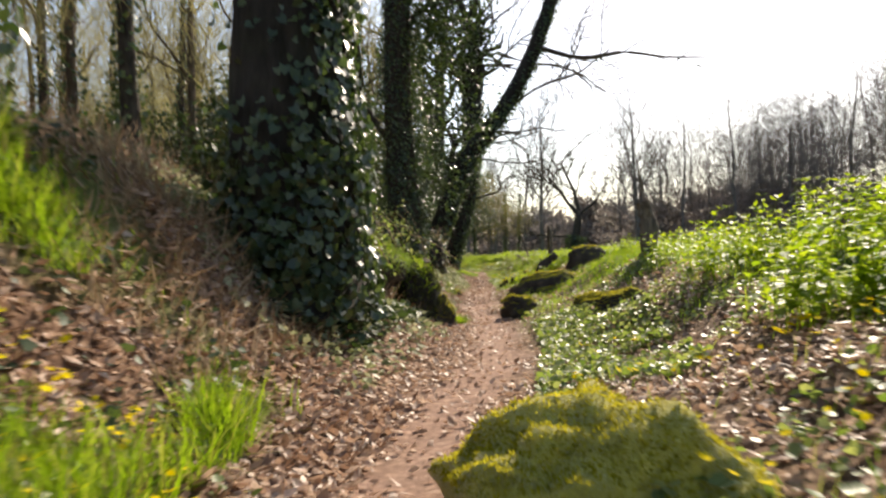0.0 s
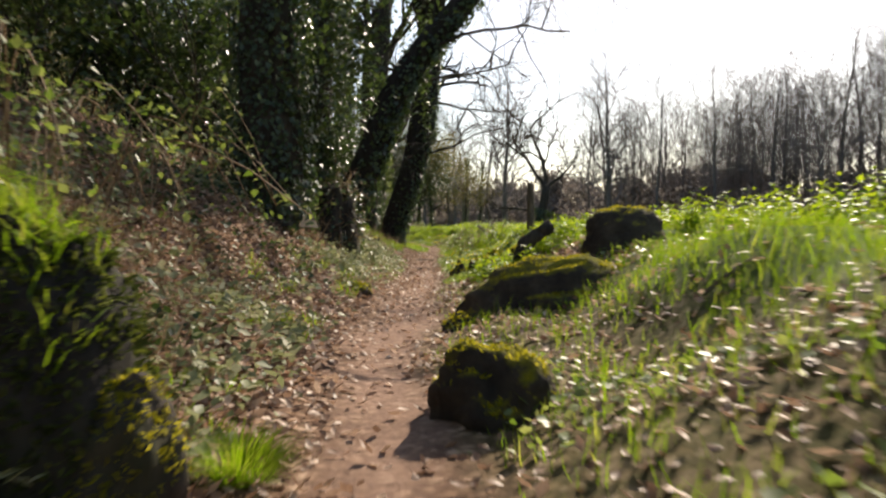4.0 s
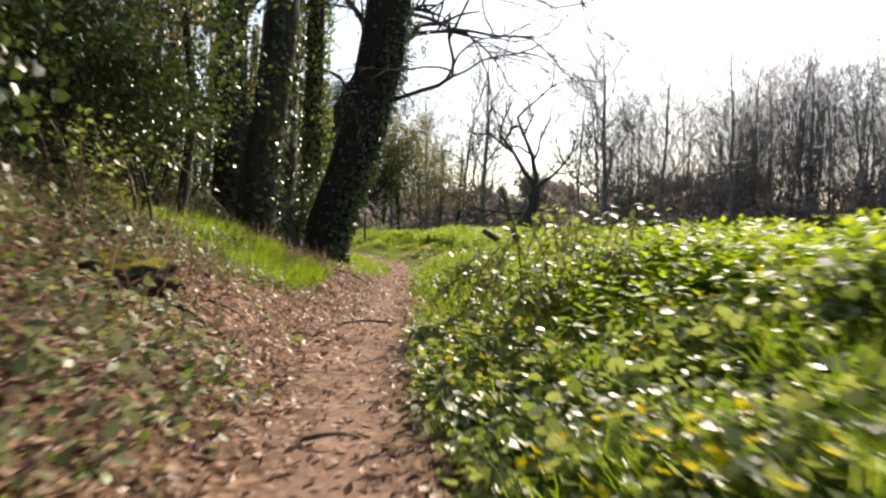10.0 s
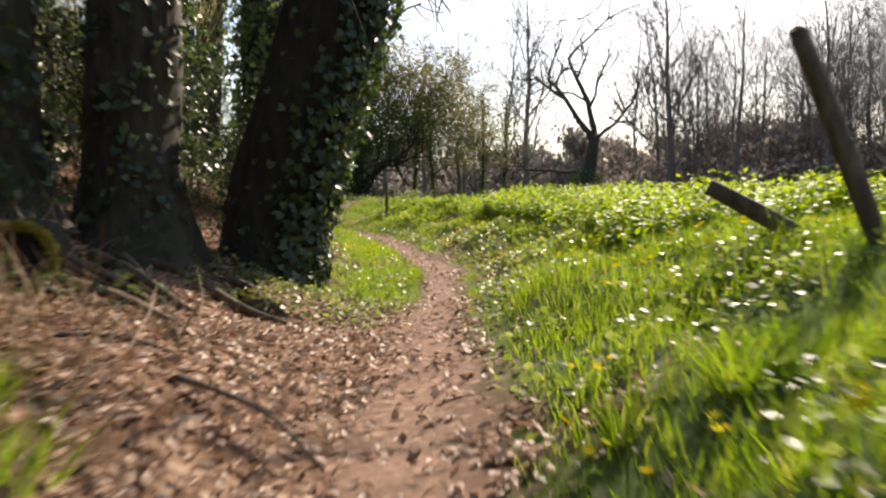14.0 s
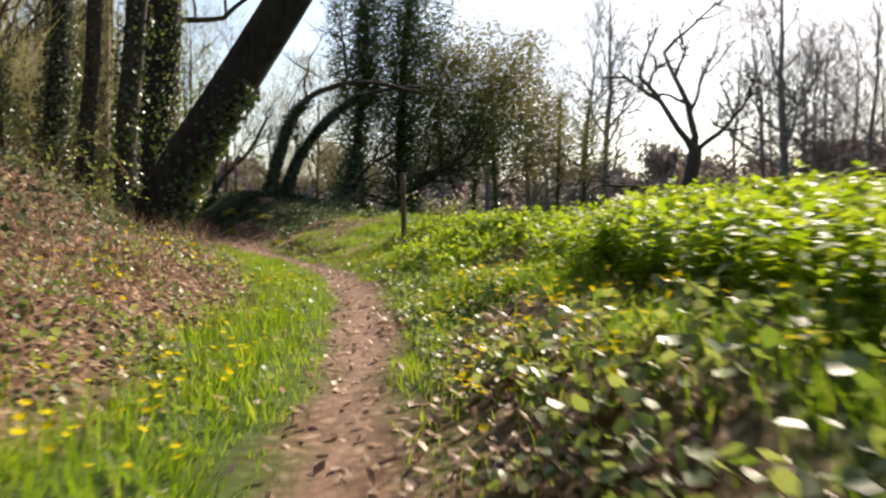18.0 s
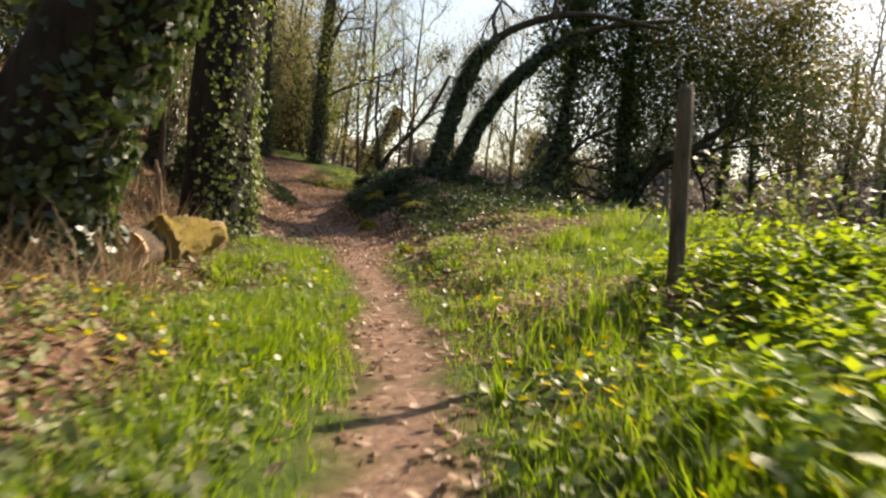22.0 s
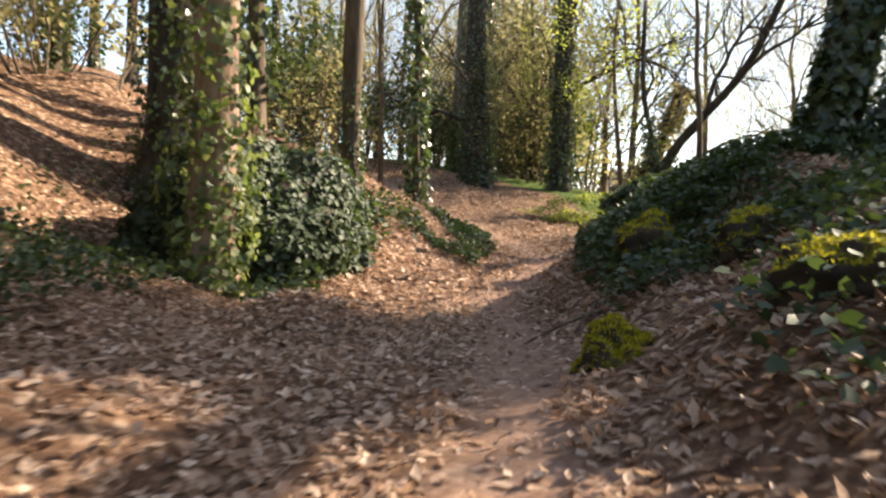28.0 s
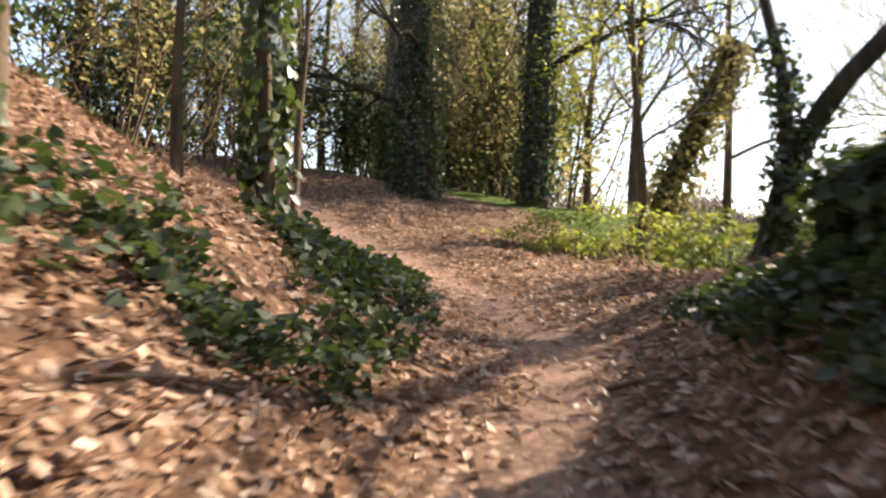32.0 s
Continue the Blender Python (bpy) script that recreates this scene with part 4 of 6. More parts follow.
fv, ff = ivy_leaves(curve_pts(ftrunk, 8), np.linspace(.62, .42, 8), 1800, .1, .62, .8, (.14, .24), 71)
part("ivy", mesh_tris("ivy", fv, ff, [IVYLEAF]), forked, "dark ivy round the lower trunk", "stuff")

# the wood on the hill and behind the meadow: five trees, planted many times
stock = []
for i in range(5):
    stock.append(bare_tree("forest_tree", "leafless grey-brown tree of the distant wood", (19, 21, 18, 22, 20)[i], (.19, .23, .17, .24, .2)[i], 80 + i, (0, 0, -60), .28, .3, BARK_GREY, (0, 0), 2, 12, "distant wood", fork=3, rise=(.5, 1.25), sides=3))
    twig_haze(stock[-1], (19, 21, 18, 22, 20)[i], 4.0, 1500, 85 + i, .4, (.014, .03))
fr = np.random.default_rng(90)
belt = curve_pts([(27, 112), (34, 100), (44, 86), (54, 68), (60, 46), (63, 16)], 60)
for k in range(130):
    b = belt[min(59, int(60 * (k + fr.uniform(0, 1)) / 130))]
    x, y = b[0] + fr.uniform(-3, 20), b[1] + fr.uniform(-3, 20)
    m = pose(x, y, ground_z(x, y) - .2, 0, 0, fr.uniform(0, 360)) @ Matrix.Scale(fr.uniform(.8, 1.25), 4)
    t = stock[k % 5]
    if k < 5:
        t.matrix_basis = m
    else:
        c = copy_thing(t, m)
        c.scale = [fr.uniform(.8, 1.25)] * 3


def thicket(name, label, place, radii, n, mat, size, seed, stems=14, category="bush", stem_mat=None, group=""):
    """A bush: many thin stems from the ground, and leaves in loose clumps."""
    r = np.random.default_rng(seed)
    th = thing(name, label, category, place, group)
    tb = Tubes()
    for i in range(stems):
        a, q = r.uniform(0, 6.28), r.uniform(0, .6)
        st = np.array([math.cos(a) * q * radii[0], math.sin(a) * q * radii[1], -.25])
        way = np.array([math.cos(a) * .5 * q + r.normal(0, .2), math.sin(a) * .5 * q + r.normal(0, .2), 1.0])
        grow(tb, st, way / np.linalg.norm(way), radii[2] * r.uniform(.9, 1.6), .018 * radii[2] ** .5, 1, r, .02, 4, .5, 3)
    part("stemwork", tb.mesh("stemwork", [stem_mat or TWIG]), th, "", "stuff")
    if n:
        crown(th, "foliage", (0, 0, radii[2] * .9), radii, n, mat, size, seed + 1)
    return th


for i, (x, y, rx, rz) in enumerate([(-30, 150, 14, 4), (-8, 152, 13, 4.5), (12, 156, 13, 5), (32, 150, 12, 5), (52, 128, 12, 5), (66, 108, 12, 4), (78, 84, 12, 4), (86, 50, 12, 4), (90, 20, 12, 4), (42, 132, 10, 5)]):
    thicket("far_scrub", "brown scrub in haze-paled colours under the distant wood", g(x, y, -.5), (rx, rx * .5, rz), 2600 if i else 1100, HAZETWIG, (.4, 1.0), 200 + i, 10, "scrub", None, "distant scrub")

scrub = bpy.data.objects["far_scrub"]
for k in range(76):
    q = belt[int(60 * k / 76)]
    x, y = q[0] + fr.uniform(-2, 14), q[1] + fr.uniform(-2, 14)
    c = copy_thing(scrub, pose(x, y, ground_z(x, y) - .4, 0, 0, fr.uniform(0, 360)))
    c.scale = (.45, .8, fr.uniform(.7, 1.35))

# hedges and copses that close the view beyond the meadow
hedge = thicket("far_hedge", "grey-brown hedge in haze-paled colours beyond the meadow", g(-40, 168, -.4), (9, 4, 3.2), 5200, HAZETWIG, (.3, .75), 230, 16, "hedge", None, "distant hedges")
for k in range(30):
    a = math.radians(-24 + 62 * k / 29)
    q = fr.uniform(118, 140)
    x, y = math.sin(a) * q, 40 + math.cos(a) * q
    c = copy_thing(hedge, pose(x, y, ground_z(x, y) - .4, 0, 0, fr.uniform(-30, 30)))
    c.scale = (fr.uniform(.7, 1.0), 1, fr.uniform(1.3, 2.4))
for k in range(34):
    a = math.radians(-14 + 40 * (k + fr.uniform(0, 1)) / 34)
    q = fr.uniform(108, 150)
    x, y = math.sin(a) * q, 40 + math.cos(a) * q
    c = copy_thing(stock[k % 5], pose(x, y, ground_z(x, y) - .2, 0, 0, fr.uniform(0, 360)))
    c.scale = [fr.uniform(.45, .8)] * 3

# the wood to the left of the path
wood = [bare_tree("wood_tree", "slender leafless tree in the wood above the bank", (11, 12, 10, 13)[i], (.13, .16, .11, .19)[i], 120 + i, (0, 0, -60), .3, .2, (BARK_BROWN, BARK, BARK_BROWN, BARK)[i], (.02, 0), 2, 6, "trees of the wood", (300, 0, 0, 500)[i], BARK_BROWN, 2) for i in range(4)]
for i in range(4):
    twig_haze(wood[i], (11, 12, 10, 13)[i], 2.2, 1300, 126 + i, .25, (.008, .018), OLIVE)
fr = np.random.default_rng(130)
k = 0
places, ss, dd = strewn(520, -2, 86, -24, -3.2)
kept = []
for p, s, d in zip(places, ss, dd):
    if any((p[0] - q[0]) ** 2 + (p[1] - q[1]) ** 2 < 1.4 for q in kept) or p[0] < -40:
        continue
    kept.append(p)
    m = pose(p[0], p[1], p[2] - .15, 0, 0, fr.uniform(0, 360))
    if k < 4:
        wood[k].matrix_basis = m
    else:
        c = copy_thing(wood[k % 4], m)
        c.scale = [fr.uniform(.75, 1.2)] * 3
    k += 1
    if k > 135:
        break
# trunks round the climbing path at the end
ivy_tree("ivy_tree", "dark ivy-clad trunk beside the climbing path", raised(-24.3, 91.5, [(0, 0, 0), (0, 0, 2), (-.1, 0, 5), (-.1, .2, 11)]), .5, .36, 3000, 140, .3, (.1, .18), bark=BARK_BROWN, limbs=[(.6, (.5, .2, .7), 4, .12)])
shoots = ivy_tree("ivy_tree", "dark ivy-clad trunk with green shoots beside the path", raised(-18.6, 88.2, [(0, 0, 0), (.1, 0, 2), (.2, 0, 5), (.4, .2, 10)]), .34, .26, 2400, 141, .26, (.07, .13), limbs=[(.5, (.8, 0, .5), 3.5, .1), (.7, (.6, -.4, .6), 3, .1)])
crown(shoots, "leafage", (.3, 0, 4.2), (1.7, 1.5, 3.6), 2600, BUDGREEN, (.06, .12), 148, "yellow-green sunlit shoots")
bend = ivy_tree("ivy_tree", "broad trunk with ivy and hanging twigs at the bend", raised(-20.5, 86.0, [(0, 0, 0), (.05, 0, 2), (0, 0, 5), (.1, .2, 10)]), .45, .32, 3200, 142, .3, (.07, .13), bark=BARK, limbs=[(.35, (-.5, -.4, .4), 3, .08), (.5, (.6, -.4, .4), 3, .08)], droop=.06)
crown(bend, "leafage", (.2, 0, 4.4), (1.4, 1.3, 3.6), 1500, OLIVE, (.06, .12), 149, "olive hanging twigs and shoots")
ivy_tree("ivy_tree", "pale slim trunk with ivy at its foot", raised(-23.4, 88.6, [(0, 0, 0), (-.1, 0, 2), (.1, 0, 5), (.2, .2, 10)]), .28, .2, 1500, 143, .2, (.08, .14), foliage=PALEIVY, span=(0, .4), bark=BARK_BROWN)
ivy_tree("leaning_tree", "slim dark tree slanting out over the bank", raised(-11.15, 79.75, [(0, 0, 0), (.18, .05, .9), (.55, .05, 1.6), (1.1, .1, 2.2), (1.95, .15, 3.1), (2.7, .2, 4.6)]), .12, .06, 160, 144, .07, (.05, .09), span=(0, .4), limbs=[(.45, (.75, .1, .6), 1.6, .05), (.62, (-.1, .2, .9), 2.2, .05), (.75, (.9, 0, .35), 1.8, .045)])
ivy_tree("ivy_tree", "slender ivy-clad stem beside the slanting tree", raised(-10.95, 79.6, [(0, 0, 0), (.02, 0, .9), (0, 0, 1.75), (-.22, .05, 2.9), (-.2, .1, 4.6)]), .075, .04, 700, 146, .13, (.05, .09), span=(0, .62), limbs=[(.7, (.4, .2, .8), 1.6, .03)])
ivy_tree("ivy_snag", "leaning broken trunk shrouded in pale olive ivy", raised(-14.9, 86.5, [(0, 0, 0), (.2, 0, 1.0), (.95, 0, 2.6), (1.65, 0, 4.0)]), .22, .18, 2600, 145, .34, (.07, .13), foliage=OLIVE)
for i, (x, y, tall) in enumerate([(-14.7, 76.9, 8), (-15.0, 76.2, 6), (-13.6, 74.2, 7), (-17.2, 79.4, 8), (-8.9, 76.9, 6)]):
    bare_tree("sapling", "thin sapling rising from the bank", tall, .055 if i else .085, 150 + i, g(x, y), .35, .2, BARK_BROWN, (.03 if i % 2 else -.01, 0), 1, 7, "saplings on the bank", 900 if i == 0 else 0, BARK_BROWN)
leafing = bare_tree("budding_tree", "slender young tree just coming into leaf by the climbing path", 7.5, .09, 156, g(-14.4, 84.9), .3, .3, BARK_BROWN, count=8)
crown(leafing, "crown", (0, 0, 4.8), (2.0, 1.8, 2.4), 900, BUDGREEN, (.06, .12), 157, "sparse fresh green leaves")
for x, y, lx in [(-13.3, 73.9, -.04), (-12.95, 73.55, .05)]:
    ivy_tree("bank_tree", "brown slim trunk rising from the ivy bank", raised(x, y, [(0, 0, 0), (lx, 0, 1.5), (lx * 2, .1, 4), (lx * 3, .2, 8)]), .15, .09, 350, 158 + int(lx * 100), .08, (.05, .08), span=(0, .4), bark=BARK_BROWN)
for i, (x, y, tall) in enumerate([(-9.8, 84.5, 7), (-7.6, 86, 9.5), (-11.2, 94, 11), (-6.2, 92, 10)]):
    bt = bare_tree("bare_tree", "twiggy leafless tree beyond the mound", tall, .09 + .03 * (i % 2), 190 + i, g(x, y), .2, .28, BARK_BROWN, (.02, 0), 2, 11, "twiggy trees beyond the mound", fork=4, twig=BARK_BROWN)
    twig_haze(bt, tall, tall * .26, 2400, 194 + i, .25, (.008, .016), OLIVE)
for i, (x, y, tall) in enumerate([(-17.0, 90.5, 12), (-15.6, 93.5, 12.5), (-20.0, 94.0, 13)]):
    yt = bare_tree("budding_tree", "tall slender tree coming into pale green leaf", tall, .13, 186 + i, g(x, y), .2, .26, BARK_BROWN, (.02, 0), 2, 13, "trees coming into leaf", fork=4, twig=BARK_BROWN)
    twig_haze(yt, tall, tall * .22, 1800, 197 + i, .25, (.008, .016), OLIVE)
    crown(yt, "crown", (0, 0, tall * .62), (2.6, 2.4, tall * .34), 1500, BUDGREEN, (.07, .14), 187 + i, "sparse fresh green leaves")
holly = thicket("evergreen_bush", "dark green evergreen bush in the wood", g(-22, 92), (2.2, 2.2, 2.0), 2300, GREENLEAF, (.12, .21), 160, 10, "bush", BARK, "evergreen bushes")
fr = np.random.default_rng(161)
for x, y in [(-26, 89), (-31, 95), (-26, 99), (-12, 64), (-9, 44), (-6, 34), (-6, 26), (-16, 68), (-19, 71), (-30, 84), (-5, 40), (-4, 29), (-10, 36), (-10, 28), (-11, 50), (-14, 58), (-24, 97), (-36, 90), (-3.4, 33), (-3.2, 37), (-22, 79.5), (-27, 86), (-19.5, 75.5), (-25, 81)]:
    c = copy_thing(holly, pose(x, y, ground_z(x, y), 0, 0, fr.uniform(0, 360)))
    c.scale = [fr.uniform(.7, 1.3)] * 3
# woodland behind the end of the path, and dense evergreen masses on the bank
fr = np.random.default_rng(162)
for i in range(60):
    y = fr.uniform(92, 122)
    x = fr.uniform(-42, -10 - (y - 72.5) * .62)
    c = copy_thing(wood[i % 4], pose(x, y, ground_z(x, y) - .2, 0, 0, fr.uniform(0, 360)))
    c.scale = [fr.uniform(.85, 1.3)] * 3
mass = thicket("ivy_bush", "tall mass of ivy and holly foliage on the bank", g(-1.35, 30.8), (.9, 1.4, 1.7), 4200, IVYLEAF, (.06, .11), 170, 8, "bush", BARK, "evergreen masses on the bank")
for x, y, k in [(-1.9, 33.6, 1.0), (-1.6, 26.2, 1.0), (-1.5, 22.3, 1.1), (-2.3, 18.4, .8), (-1.9, 35.6, .9), (-2.6, 40.6, 1.0), (-2.0, 44.6, .9), (-2.6, 47.8, .9), (-.55, 28.6, 1.0), (-.95, 27.6, .8), (-.5, 32.5, .8), (-.25, 45.3, .6), (-1.0, 44.2, .8)]:
    c = copy_thing(mass, pose(x, y, ground_z(x, y), 0, 0, fr.uniform(0, 360)))
    c.scale = [k] * 3
curtain = thing("ivy_curtain", "curtain of ivy leaves hanging between the trunks", "ivy", g(-.35, 33.8))
part("stem", Tubes().limb(curve_pts([(0, 0, -.2), (.1, .2, 1.5), (-.1, .3, 3.2), (.1, .2, 5.5)], 9), np.linspace(.07, .03, 9), 7, .1, 3).mesh("stem", [BARK]), curtain)
crown(curtain, "foliage", (.1, .2, 3.6), (1.0, 1.5, 2.6), 4200, IVYLEAF, (.06, .11), 175, "sparkling dark ivy leaves")
for x, y, k in [(-3.8, 18, .8), (-3.4, 24, 1.2), (-4.2, 27.5, 1.4)]:
    c = copy_thing(holly, pose(x, y, ground_z(x, y), 0, 0, fr.uniform(0, 360)))
    c.scale = [k] * 3
olive = thicket("hazel_thicket", "olive-brown hazel thicket in the wood", g(-23.5, 93), (2.4, 2.4, 3.2), 1500, OLIVE, (.11, .22), 180, 12, "bush", BARK_BROWN, "hazel thickets")
for x, y, k in [(-24, 95.5, 1.1), (-28, 97, 1.2), (-23.5, 99, 1.3), (-28, 101, 1.2), (-32, 97, 1.1), (-34, 90, 1.0), (-22.2, 89.5, .9), (-36, 101, 1.3), (-20, 90.5, 1.3), (-22, 93, 1.6), (-14.5, 66.5, .8), (-12.5, 61.5, .8), (-16.5, 70.5, .8), (-11.5, 57.5, .7), (-26, 92, 1.1), (-24.5, 96, 1.7), (-29, 93, 1.4), (-20, 78.5, .7), (-24.5, 83.5, .9)]:
    c = copy_thing(olive, pose(x, y, ground_z(x, y), 0, 0, fr.uniform(0, 360)))
    c.scale = [k] * 3


# ---------------- logs, stones, stumps, posts ----------------
def lump(radii, seed, rough=0.34, rings=22, sides=34, flat=0.35):
    """An uneven rounded body, cut flat below: a stone or a mossy hump."""
    v = []
    for i in range(rings + 1):
        ph = -math.pi / 2 * flat + (math.pi / 2 * (1 + flat)) * i / rings
        for j in range(sides):
            th = 2 * math.pi * j / sides
            n = Vector((math.cos(ph) * math.cos(th), math.cos(ph) * math.sin(th), math.sin(ph)))
            k = 1 + rough * (noise.noise(n * 1.3 + Vector((seed, 0, 0))) + 0.55 * noise.noise(n * 3.1 + Vector((0, seed, 0))) + 0.3 * noise.noise(n * 7 + Vector((0, 0, seed))) + 0.16 * noise.noise(n * 15 + Vector((seed, 0, seed))))
            v.append((n.x * k * radii[0], n.y * k * radii[1], n.z * k * radii[2]))
    f = []
    for i in range(rings):
        for j in range(sides):
            a, b = i * sides + j, i * sides + (j + 1) % sides
            f += [(a, b, b + sides), (a, b + sides, a + sides)]
    return np.array(v), np.array(f)


def fuzz(v, f, n, size, seed, upward=0.2):
    """Short moss blades standing on a body's upper faces."""
    seed = int(seed * 10)
    r = np.random.default_rng(seed)
    tri = v[f]
    nm = np.cross(tri[:, 1] - tri[:, 0], tri[:, 2] - tri[:, 0])
    area = np.linalg.norm(nm, axis=1) + 1e-12
    nm = nm / area[:, None]
    w = area * (nm[:, 2] > upward)
    k = r.choice(len(f), n, p=w / w.sum())
    a, b = r.uniform(0, 1, n), r.uniform(0, 1, n)
    a, b = np.where(a + b > 1, 1 - a, a), np.where(a + b > 1, 1 - b, b)
    p = tri[k, 0] + (tri[k, 1] - tri[k, 0]) * a[:, None] + (tri[k, 2] - tri[k, 0]) * b[:, None]
    rot = facing(nm[k] + r.normal(0, .5, (n, 3)), r.uniform(0, 6.28, n))
    h = r.uniform(*size, n)
    return spread(BLADE, p, rot, np.stack([h * .35, h, h], -1))


def ivy_over(v, f, n, size, seed, least=-.6):
    """Ivy leaves laid over a body, evenly by its area."""
    r = np.random.default_rng(seed)
    tri = v[f]
    nm = np.cross(tri[:, 1] - tri[:, 0], tri[:, 2] - tri[:, 0])
    area = np.linalg.norm(nm, axis=1) + 1e-12
    nm = nm / area[:, None]
    w = area * (nm[:, 2] > least)
    k = r.choice(len(f), n, p=w / w.sum())
    a, b = r.uniform(0, 1, n), r.uniform(0, 1, n)
    a, b = np.where(a + b > 1, 1 - a, a), np.where(a + b > 1, 1 - b, b)
    p = tri[k, 0] + (tri[k, 1] - tri[k, 0]) * a[:, None] + (tri[k, 2] - tri[k, 0]) * b[:, None]
    p = p + nm[k] * (r.uniform(.0, .12, n) * (.4 + value_noise(p[:, 0] * 2 + p[:, 2], p[:, 1] * 2, .5, seed)))[:, None]
    return spread(IVY, p, facing(nm[k] + r.normal(0, .4, (n, 3)) + np.array([0, 0, .2]), math.pi + r.normal(0, .7, n)), r.uniform(*size, n))


def mossy_stone(label, x, y, radii, seed, up=0.0, turn=0.0, cap=0.55, fur=900, rough=0.34, body=None, blade=(.014, .034)):
    th = thing("mossy_stone", label, "stone", g(x, y, up), "mossy stones beside the path")
    v, f = lump(radii, seed, rough)
    c, s = math.cos(turn), math.sin(turn)
    v = v @ np.array([[c, s, 0], [-s, c, 0], [0, 0, 1]])
    part("stone", shade(mesh_tris("stone", v, f, [body or STONE])), th)
    if fur:
        mo = part("moss", mesh_tris("moss", *fuzz(v, f, int(fur * 1.3), blade, seed, cap), [MOSSFUZZ]), th, "yellow-green moss", "stuff")
    return th



mossy_stone("long moss-covered stone beside the path", 2.08, 4.5, (.62, .6, .44), 5.7, -.1, .2, .0, fur=13000, rough=.34, body=CUSHION, blade=(.01, .024))
mossy_stone("low moss-topped log end in the leaf litter", 3.35, 11.85, (.32, .25, .18), 4.2, -.05, .2, .3, fur=3500, rough=.25, blade=(.008, .018))
mossy_stone("moss-covered stone among leaves", 3.55, 11.0, (.34, .27, .26), 5.2, -.08, -.2, .2, fur=4000, rough=.22, blade=(.008, .018))
mossy_stone("dark tilted stone at the edge of the path", 2.5, 14.2, (.3, .36, .36), 6.3, -.05, .4, .75, fur=700)
mossy_stone("large dark overhanging stone with moss along its top", 3.42, 17.4, (1.0, .4, .5), 8.1, -.12, -.08, .92, fur=900, rough=.17)
mossy_stone("dark arched stone half buried in the bank", 4.35, 18.8, (.5, .34, .44), 9.4, -.02, .2, .9, fur=400, rough=.18)
mossy_stone("small mossy hump beside the great stone", 2.42, 17.0, (.16, .15, .17), 10.4, -.03, .4, .6, fur=500)
mossy_stone("small pointed mossy stone in the grass", 2.71, 23.72, (.19, .2, .22), 11.4, -.03, .1, fur=500)
mossy_stone("mossy stone with a dark underside in the bank", 3.1, 23.15, (.26, .28, .25), 12.4, -.02, .2, fur=1000)
mossy_stone("mossy stone deep in the grass", 3.75, 23.0, (.24, .22, .18), 13.4, -.05, .2, fur=700)
mossy_stone("small mossy stone in the leaves at the path's edge", 1.25, 19.6, (.2, .16, .14), 14.4, -.03, .2, fur=300)
mossy_stone("small dark pointed stone standing in the celandine", 2.74, 24.97, (.085, .08, .21), 22.4, -.02, .3, .6, fur=160)
mossy_stone("dark mossy stump-like stone in the grass", 3.4, 24.75, (.18, .17, .28), 23.4, -.02, .5, .2, fur=1400)
mossy_stone("pale flat stone on the leafy bank", .55, 29.4, (.35, .22, .15), 15.4, .0, .5, fur=100)
mossy_stone("grey rounded stone among the leaves", .75, 41.2, (.17, .15, .16), 16.4, -.02, 0, fur=0)
mossy_stone("mossy stone at the path's edge", -5.1, 69.6, (.42, .3, .2), 17.4, -.02, .6, fur=900)
mossy_stone("moss-covered lump on the leafy bank", -6.5, 69.9, (.24, .2, .24), 19.4, -.04, .3, .2, fur=1400)
mossy_stone("mossy hump in the ivy bank", -7.3, 72.0, (.3, .36, .26), 20.4, -.03, .3, .2, fur=1500)
mossy_stone("bright mossy stone at the path's edge", -3.28, 64.95, (.22, .2, .1), 21.4, -.02, .3, .2, fur=1400)
mossy_stone("mossy stone half hidden in the litter", -6.1, 71.2, (.32, .25, .22), 18.4, -.02, .6, fur=700)


def stump(name, label, x, y, pts, r0, r1, seed, mat=None, jag=0.25, up=0.0, moss=True):
    """A broken trunk with a splintered top."""
    th = thing(name, label, "stump", g(x, y, up))
    r = np.random.default_rng(seed)
    n = 18
    p = curve_pts(pts, n) + r.normal(0, r0 * .07, (n, 3))
    tb = Tubes().limb(p, np.linspace(r0, r1, n) * r.uniform(.85, 1.15, n), 20, .2, seed, .45)
    for i in range(6):
        a = r.uniform(0, 6.28)
        st = p[-1] + np.array([math.cos(a) * r1 * .55, math.sin(a) * r1 * .55, -.08])
        part("splinter", Tubes().limb([st, st + np.array([r.normal(0, .03), r.normal(0, .03), jag * r.uniform(.4, 1)])], [r1 * .4, r1 * .08], 5).mesh("splinter", [mat or WEATHERED]), th)
    part("trunk", tb.mesh("trunk", [mat or WEATHERED]), th)
    if moss:
        v, f = lump((r0 * 1.3, r0 * 1.25, r0 * .6), seed + .5, .35)
        part("moss", shade(mesh_tris("moss", v, f, [MOSS])), th, "moss round the foot")
    return th


stump("dead_snag", "tall splintered dead snag standing in the grass", 4.42, 13.3, [(0, 0, -.2), (.02, 0, .4), (-.02, 0, .7), (-.04, 0, .86)], .125, .09, 31, jag=.2)
part("shard", Tubes().limb([(-.05, 0, .8), (-.07, 0, 1.1), (-.11, 0, 1.36)], [.05, .03, .006], 6).mesh("shard", [WEATHERED]), bpy.data.objects["dead_snag"])
stump("rotten_stump", "dark leaning stump poking from the bank", .5, 23.7, [(0, 0, -.3), (-.03, 0, .2), (-.08, 0, .55)], .17, .13, 33, BARK, .12, moss=False)
stump("rotten_stump", "dark hollow stump sunk in the leafy bank", -.05, 21.6, [(0, 0, -.3), (.0, 0, .2), (.05, 0, .5)], .2, .15, 34, BARK, .1, moss=False)
